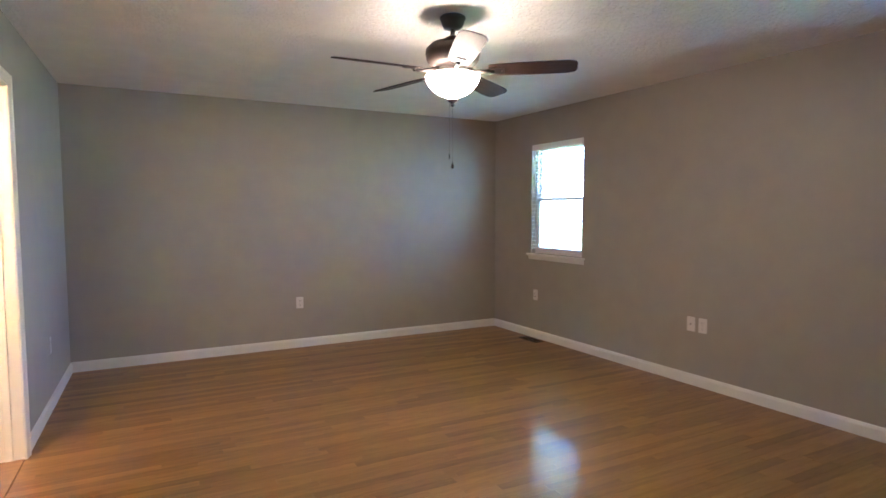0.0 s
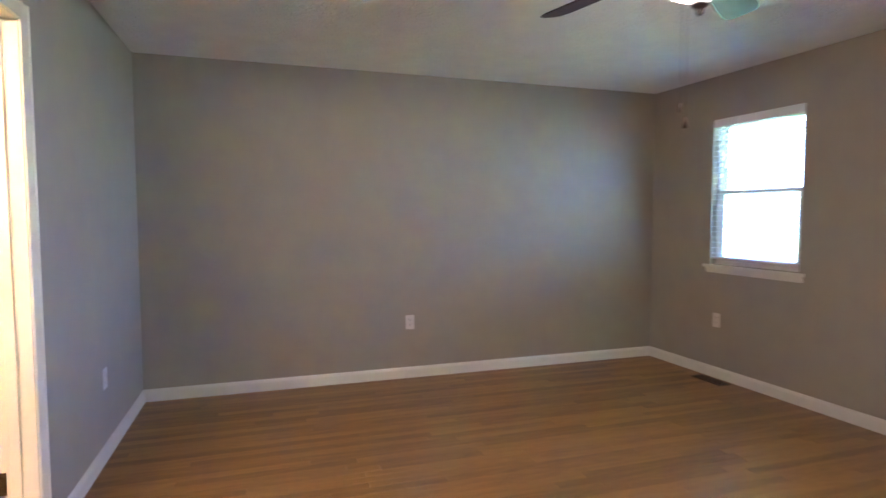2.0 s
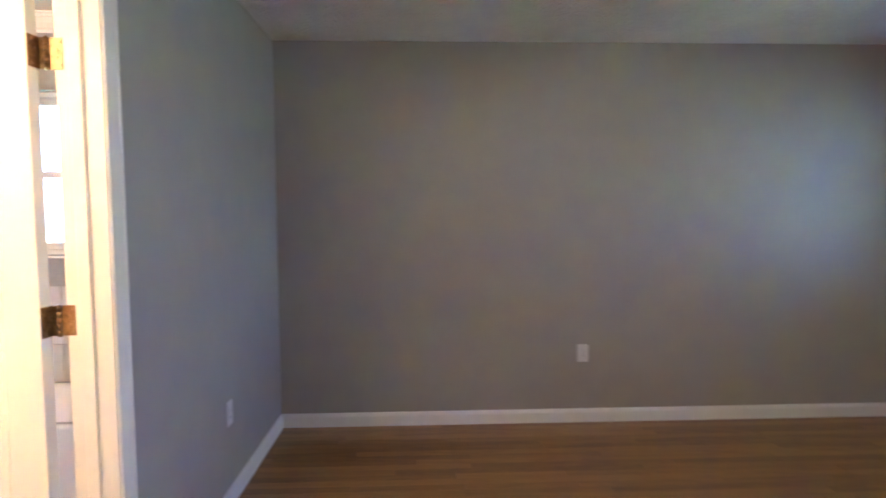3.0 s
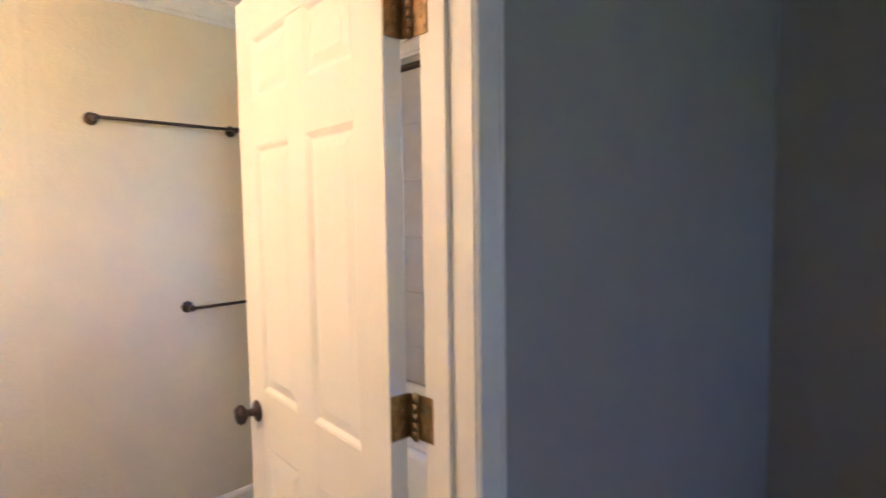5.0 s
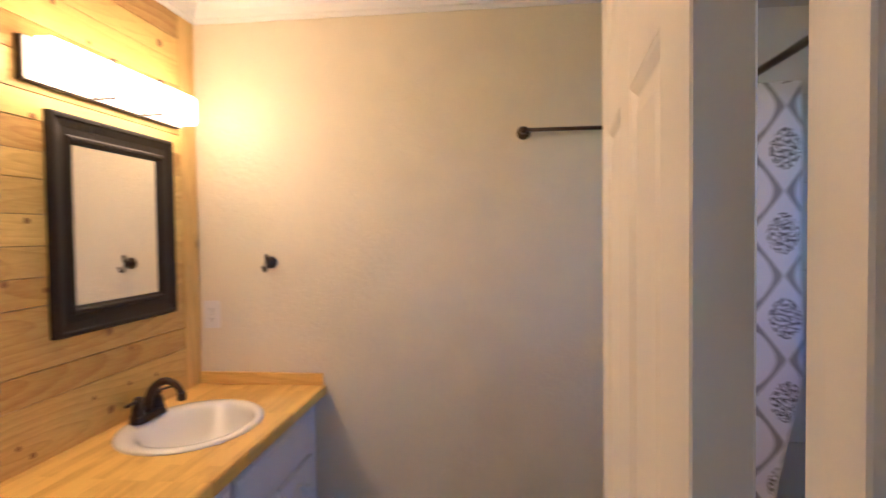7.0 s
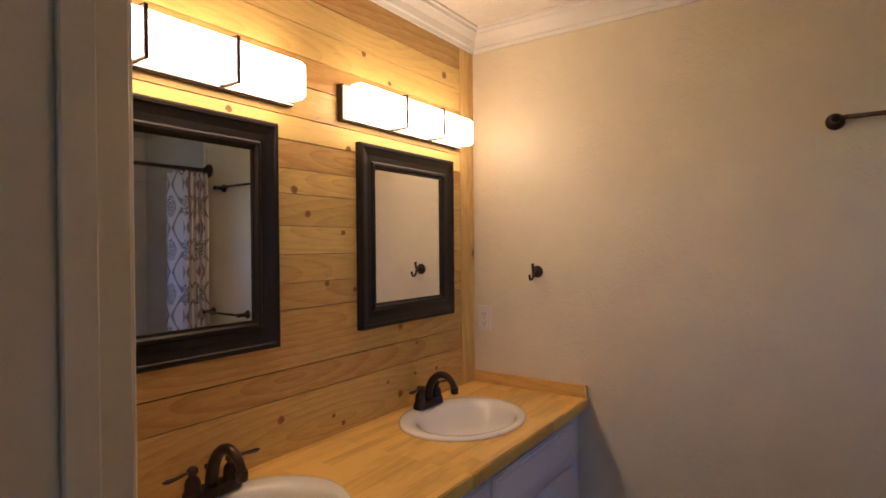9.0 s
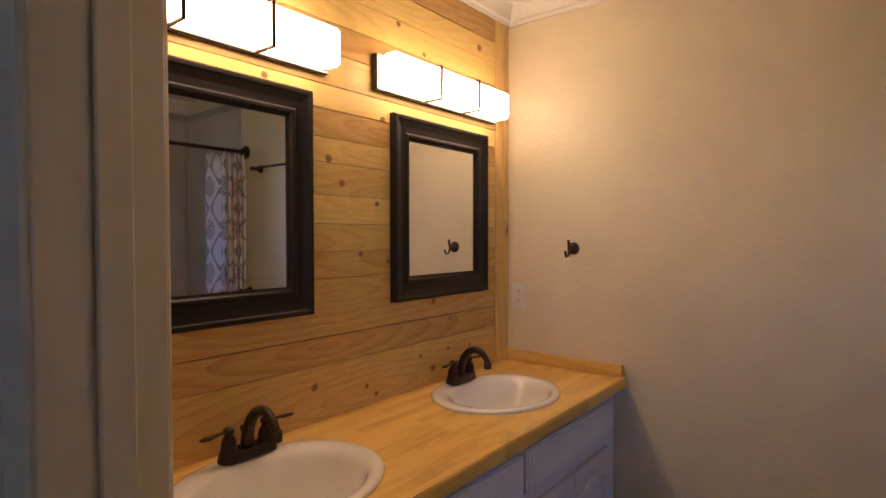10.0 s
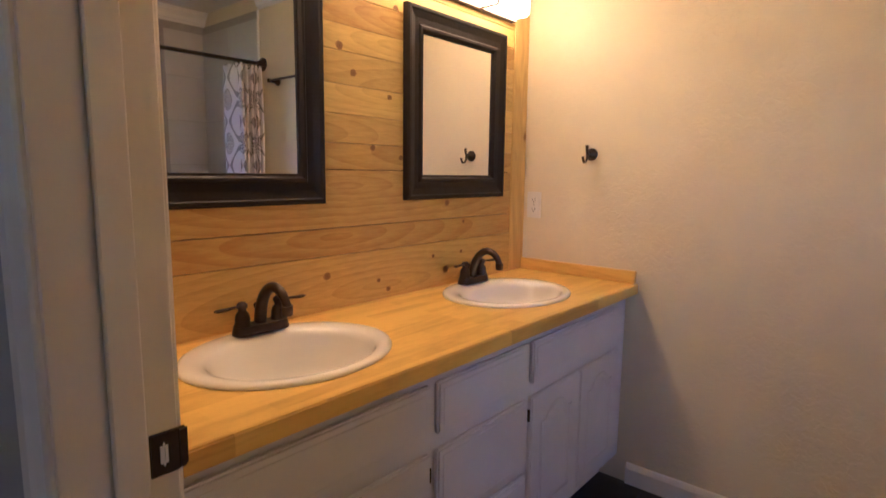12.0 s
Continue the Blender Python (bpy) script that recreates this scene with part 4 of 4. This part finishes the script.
def wall_mirror(x):
    d = thing("wall_mirror", "wall mirror in a moulded black wooden frame", "mirror", pose(x, BS + 0.0195, 1.502), group="vanity mirrors")
    w, h = 0.29, 0.327
    steps = [(0.0, 0.0), (0.0, 0.020), (0.006, 0.026), (0.014, 0.026), (0.018, 0.022), (0.040, 0.017), (0.060, 0.017), (0.066, 0.022), (0.074, 0.022), (0.080, 0.014), (0.086, 0.013), (0.088, 0.004)]
    bm = bmesh.new()
    loops = [[bm.verts.new((sx * (w - i), y, sz * (h - i))) for sx, sz in ((-1, -1), (1, -1), (1, 1), (-1, 1))] for i, y in steps]
    for p, q in zip(loops, loops[1:]):
        for i in range(4):
            bm.faces.new((p[i], p[(i + 1) % 4], q[(i + 1) % 4], q[i]))
    bmesh.ops.recalc_face_normals(bm, faces=bm.faces)
    part("frame", bm, BLACK, d)
    part("mirror_glass", boxes((-w + 0.08, w - 0.08, 0.001, 0.008, -h + 0.08, h - 0.08)), MIRROR, d, "silvered mirror glass")


def vanity_light(x):
    d = thing("vanity_light", "lit three-section bar light with bronze bands", "wall lamp", pose(x, BS + 0.0195, 1.948), group="vanity lights")
    part("back_plate", boxes((-0.362, 0.362, 0, 0.022, -0.060, 0.060), bevel=0.002), BRONZE, d)
    part("tray", boxes((-0.356, 0.356, 0.022, 0.036, -0.056, 0.056), bevel=0.001), NICKEL, d)
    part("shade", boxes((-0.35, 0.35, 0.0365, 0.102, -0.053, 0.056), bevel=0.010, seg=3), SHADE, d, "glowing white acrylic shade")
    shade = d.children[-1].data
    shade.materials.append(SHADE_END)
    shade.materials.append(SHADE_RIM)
    # end, top and bottom faces glow less, so less light spills on wall and boards
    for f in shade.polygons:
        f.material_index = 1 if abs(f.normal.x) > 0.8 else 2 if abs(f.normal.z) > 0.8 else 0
    for u in (-0.117, 0.117):
        b = boxes((u - 0.005, u + 0.005, 0.022, 0.108, 0.0565, 0.062), (u - 0.005, u + 0.005, 0.022, 0.108, -0.060, -0.0535), (u - 0.005, u + 0.005, 0.1025, 0.108, -0.0535, 0.0565), bevel=0.0012)
        part("band", b, BRONZE, d)


vanity()
counter()
for x in SINKS:
    sink(x)
    faucet(x - 0.028)
wall_mirror(-0.574)
wall_mirror(-1.498)
vanity_light(-0.556)
vanity_light(-1.482)


# ---------------------------------------------------------------- bathroom: hooks and bars
def robe_hook(y, z):
    d = thing("robe_hook", "dark bronze double robe hook on the wall", "hook", pose(BW, y, z, 0, 0, -90))
    part("base_plate", turned([(0.026, 0), (0.026, 0.004), (0.022, 0.010), (0.013, 0.016), (0.010, 0.030), (0.0001, 0.031)], pose(0, 0, 0, -90, 0, 0)), BRONZE, d)
    part("upper_prong", tube([(0, 0.026, 0.0), (0, 0.040, 0.002), (0, 0.046, 0.014), (0, 0.048, 0.036)], [0.006, 0.0055, 0.0055, 0.0065], 12), BRONZE, d)
    part("lower_prong", tube([(0, 0.040, 0.002), (0, 0.043, -0.018), (0, 0.054, -0.032), (0, 0.070, -0.032), (0, 0.078, -0.018), (0, 0.079, -0.010)], [0.0055, 0.0052, 0.005, 0.005, 0.0055, 0.006], 12), BRONZE, d)


def towel_bar(y0, y1, z, label):
    d = thing("towel_bar", label, "towel bar", pose(BW, 0, z), group="towel bars")
    for y in (y0, y1):
        part("mount", turned([(0.027, 0), (0.027, 0.004), (0.023, 0.012), (0.013, 0.020), (0.011, 0.060), (0.014, 0.066), (0.012, 0.076), (0.0001, 0.078)], pose(0, y, 0, 0, 90, 0)), BRONZE, d)
    part("bar", tube([(0.066, y0, 0.0), (0.066, y1, 0.0)], 0.0075, 14), BRONZE, d)


robe_hook(-3.012, 1.352)
towel_bar(-1.968, -1.385, 1.855, "long dark bronze towel bar on cream wall")
towel_bar(-1.622, -1.250, 1.035, "short dark bronze towel bar on cream wall")


# ---------------------------------------------------------------- bathtub, curtain
TUB_F = -1.115


def bathtub():
    d = thing("bathtub", "white alcove bathtub against tiled walls", "bathtub", pose((BW - T) / 2, (TUB_F + BN) / 2, 0))
    hx, hy = (-T - BW) / 2 - 0.012, (BN - TUB_F) / 2 - 0.012
    bm = bmesh.new()
    n, rings = 48, []

    def ring(ax, ay, z, power):
        out = []
        for i in range(n):
            t = 2 * math.pi * (i + 0.5) / n
            c, s = math.cos(t), math.sin(t)
            out.append(bm.verts.new((ax * math.copysign(abs(c) ** power, c), ay * math.copysign(abs(s) ** power, s), z)))
        return out

    for ax, ay, z, p in ((hx, hy, 0.0, 0.04), (hx, hy, 0.435, 0.04), (hx - 0.008, hy - 0.008, 0.448, 0.06), (hx - 0.06, hy - 0.06, 0.45, 0.3), (hx - 0.085, hy - 0.075, 0.435, 0.4), (hx - 0.16, hy - 0.12, 0.16, 0.45), (hx - 0.26, hy - 0.2, 0.10, 0.5)):
        rings.append(ring(ax, ay, z, p))
    for p, q in zip(rings, rings[1:]):
        for i in range(n):
            bm.faces.new((p[i], p[(i + 1) % n], q[(i + 1) % n], q[i]))
    bm.faces.new(rings[-1])
    for f in bm.faces:
        f.smooth = True
    bmesh.ops.recalc_face_normals(bm, faces=bm.faces)
    part("tub_shell", bm, CERAMIC, d)
    part("drain", lathe([(0.03, 0), (0.028, 0.003), (0.0001, 0.004)], 20, centre=(hx - 0.4, 0, 0.1)), BRONZE, d)


ROD_Y, ROD_Z = -1.212, 1.984


def curtain():
    r = thing("curtain_rod", "dark bronze shower curtain rod", "curtain rod", pose(0, ROD_Y, ROD_Z))
    part("rod", tube([(BW + 0.006, 0, 0), (-T - 0.006, 0, 0)], 0.0125, 16), BRONZE, r)
    for x, s in ((BW, 1), (-T, -1)):
        part("flange", turned([(0.045, 0), (0.045, 0.006), (0.038, 0.018), (0.022, 0.026), (0.018, 0.045), (0.0001, 0.046)], pose(x, 0, 0, 0, 90 * s, 0)), BRONZE, r)
    c = thing("shower_curtain", "white shower curtain with grey ogee print, drawn aside", "curtain", pose(0, ROD_Y, 0))
    bm = bmesh.new()
    uv = bm.loops.layers.uv.new("cloth")
    nu, nv, x0, x1, z0, z1 = 180, 20, BW + 0.012, BW + 0.198, 0.16, ROD_Z - 0.016
    grid, us = [], []
    for j in range(nv + 1):
        v = j / nv
        row, urow, run, last = [], [], 0.0, None
        for i in range(nu + 1):
            u = i / nu
            ph = 2 * math.pi * (5.49 * u + 0.25 * math.sin(4 * u + 0.4))
            amp = (0.050 + 0.066 * u ** 4) * (1.0 + 0.2 * (1 - v))
            x = x0 + (x1 - x0) * u * (1.0 + 0.10 * (1 - v)) + 0.010 * math.sin(2 * ph)
            y = 0.02 + 0.03 * u + amp * math.sin(ph) + 0.006 * math.sin(3.1 * v * 4 + 9 * u)
            y = min(y, 0.082 + 0.004 * math.sin(ph * 2) + 0.25 * max(0.0, (v - 0.22) * 1.6))
            p = Vector((x, y, z0 + (z1 - z0) * v))
            run += (p - last).length if last is not None else 0.0
            last = p
            row.append(bm.verts.new(p))
            urow.append(run)
        grid.append(row)
        us.append(urow)
    for j in range(nv):
        for i in range(nu):
            f = bm.faces.new((grid[j][i], grid[j][i + 1], grid[j + 1][i + 1], grid[j + 1][i]))
            f.smooth = True
            for lp, (a, b) in zip(f.loops, ((j, i), (j, i + 1), (j + 1, i + 1), (j + 1, i))):
                lp[uv].uv = (us[nv][b], grid[a][b].co.z)
    cl = part("cloth", bm, CLOTH, c)
    so = cl.modifiers.new("thickness", "SOLIDIFY")
    so.thickness = 0.0012
    for k in range(7):
        t = [(0.028 * math.sin(a), 0.028 * math.cos(a)) for a in (2 * math.pi * i / 16 for i in range(17))]
        part("ring", tube([(x0 + 0.010 + k * 0.029, y, ROD_Z - 0.014 + z) for y, z in t], 0.0022, 6), BRONZE, c)


bathtub()
curtain()

# ---------------------------------------------------------------- wall tiles, floor tiles
th = 0.327
wall_w = structure("tile_backer_west", boxes((BW, BW + 0.004, -1.165, BN, 0.452, 2.345)), TILE_GROUT, "large pale grey tiles at the bathtub end", "tiled wall")
me = mesh_of("tile", boxes((0, 0.007, 0.0012, 0.380, 0.0012, th - 0.0012), bevel=0.0012), TILE)
for k in range(6):
    for j in range(2):
        z = -0.001 + 0.327 * (k + 1)
        if z + th < 2.36:
            piece("tile", me, wall_w, pose(BW + 0.0035, -1.163 + j * 0.381, z + 0.003))
structure("tile_trim", boxes((BW, BW + 0.012, -1.178, -1.1655, 0.45, 2.345), bevel=0.003), TRIM, "white edge trim beside the tiles", "trim")
wall_e = structure("tile_backer_east", boxes((-T - 0.004, -T, -1.165, BN, 0.452, 2.345)), TILE_GROUT, "large pale grey tiles at the bathtub end", "tiled wall")
for k in range(6):
    for j in range(2):
        z = -0.001 + 0.327 * (k + 1)
        if z + th < 2.36:
            piece("tile", me, wall_e, pose(-T - 0.0105, -1.163 + j * 0.381, z + 0.003))
wall_n = bpy.data.objects["wall_bath_north"]
men = mesh_of("tile", boxes((0.0012, 0.295, -0.007, 0, 0.0012, th - 0.0012), bevel=0.0012), TILE)
for k in range(6):
    for j in range(6):
        z, x = -0.001 + 0.327 * (k + 1), BW + 0.012 + j * 0.2965
        if z + th < 2.36 and not (x + 0.296 > WB[0] and x < WB[1] and z + th > WB[2] and z < WB[3]):
            piece("tile", men, wall_n, pose(x, BN - 0.0005, z + 0.003))
ft = mesh_of("tile", boxes((0.0015, 0.3035, 0.0015, 0.3035, -0.008, 0.0), bevel=0.0012), SLATE)
for i in range(6):
    for j in range(7):
        x, y = BW + 0.02 + i * 0.305, BS + 0.03 + j * 0.305
        if y < TUB_F - 0.29:
            piece("tile", ft, bath_floor, pose(x, y, 0))

# ---------------------------------------------------------------- oak floor strips
PW = 0.0572
rng = random.Random(5)
LENGTHS = (0.42, 0.58, 0.74, 0.9, 1.12, 1.34)
strip_mesh = {n: mesh_of("plank", boxes((0.0003, n - 0.0003, 0.0003, PW - 0.0003, -0.011, 0.0), bevel=0.0005), OAK) for n in LENGTHS}
count, y = 0, 0.0
verts, faces = [], []
while y > SOUTH:
    y -= PW
    x = 0.001 - rng.random() * 0.5
    edge = EAST - y * 0.0577
    while x < edge:
        n = rng.choice(LENGTHS)
        a, b = max(x, 0.001), min(x + n, edge - 0.001)
        inside = x > 0.0 and x + n < edge - 0.01
        if inside and count < 300 and -4.4 < y < -0.4 and x < 3.4:
            piece("plank", strip_mesh[n], floor, pose(x, y, rng.uniform(0, 0.0002), rng.uniform(-0.15, 0.15), rng.uniform(-0.02, 0.02), 0))
            count += 1
        elif b - a > 0.02:
            k = len(verts)
            dz = rng.uniform(0, 0.0002)
            for zz, e in ((-0.011, 0.0003), (dz - 0.0005, 0.0003), (dz, 0.0008)):
                verts += [(a + e, y + e, zz), (b - e, y + e, zz), (b - e, y + PW - e, zz), (a + e, y + PW - e, zz)]
            for o in (0, 4):
                faces += [(k + o + i, k + o + (i + 1) % 4, k + o + 4 + (i + 1) % 4, k + o + 4 + i) for i in range(4)]
            faces.append((k + 8, k + 9, k + 10, k + 11))
        x += n
me = bpy.data.meshes.new("floor_strips")
me.from_pydata(verts, [], faces)
me.materials.append(OAK)
strips = new("floor_strips", me)
strips.parent = floor
tagged(strips, "golden oak floor strips", kind="stuff")
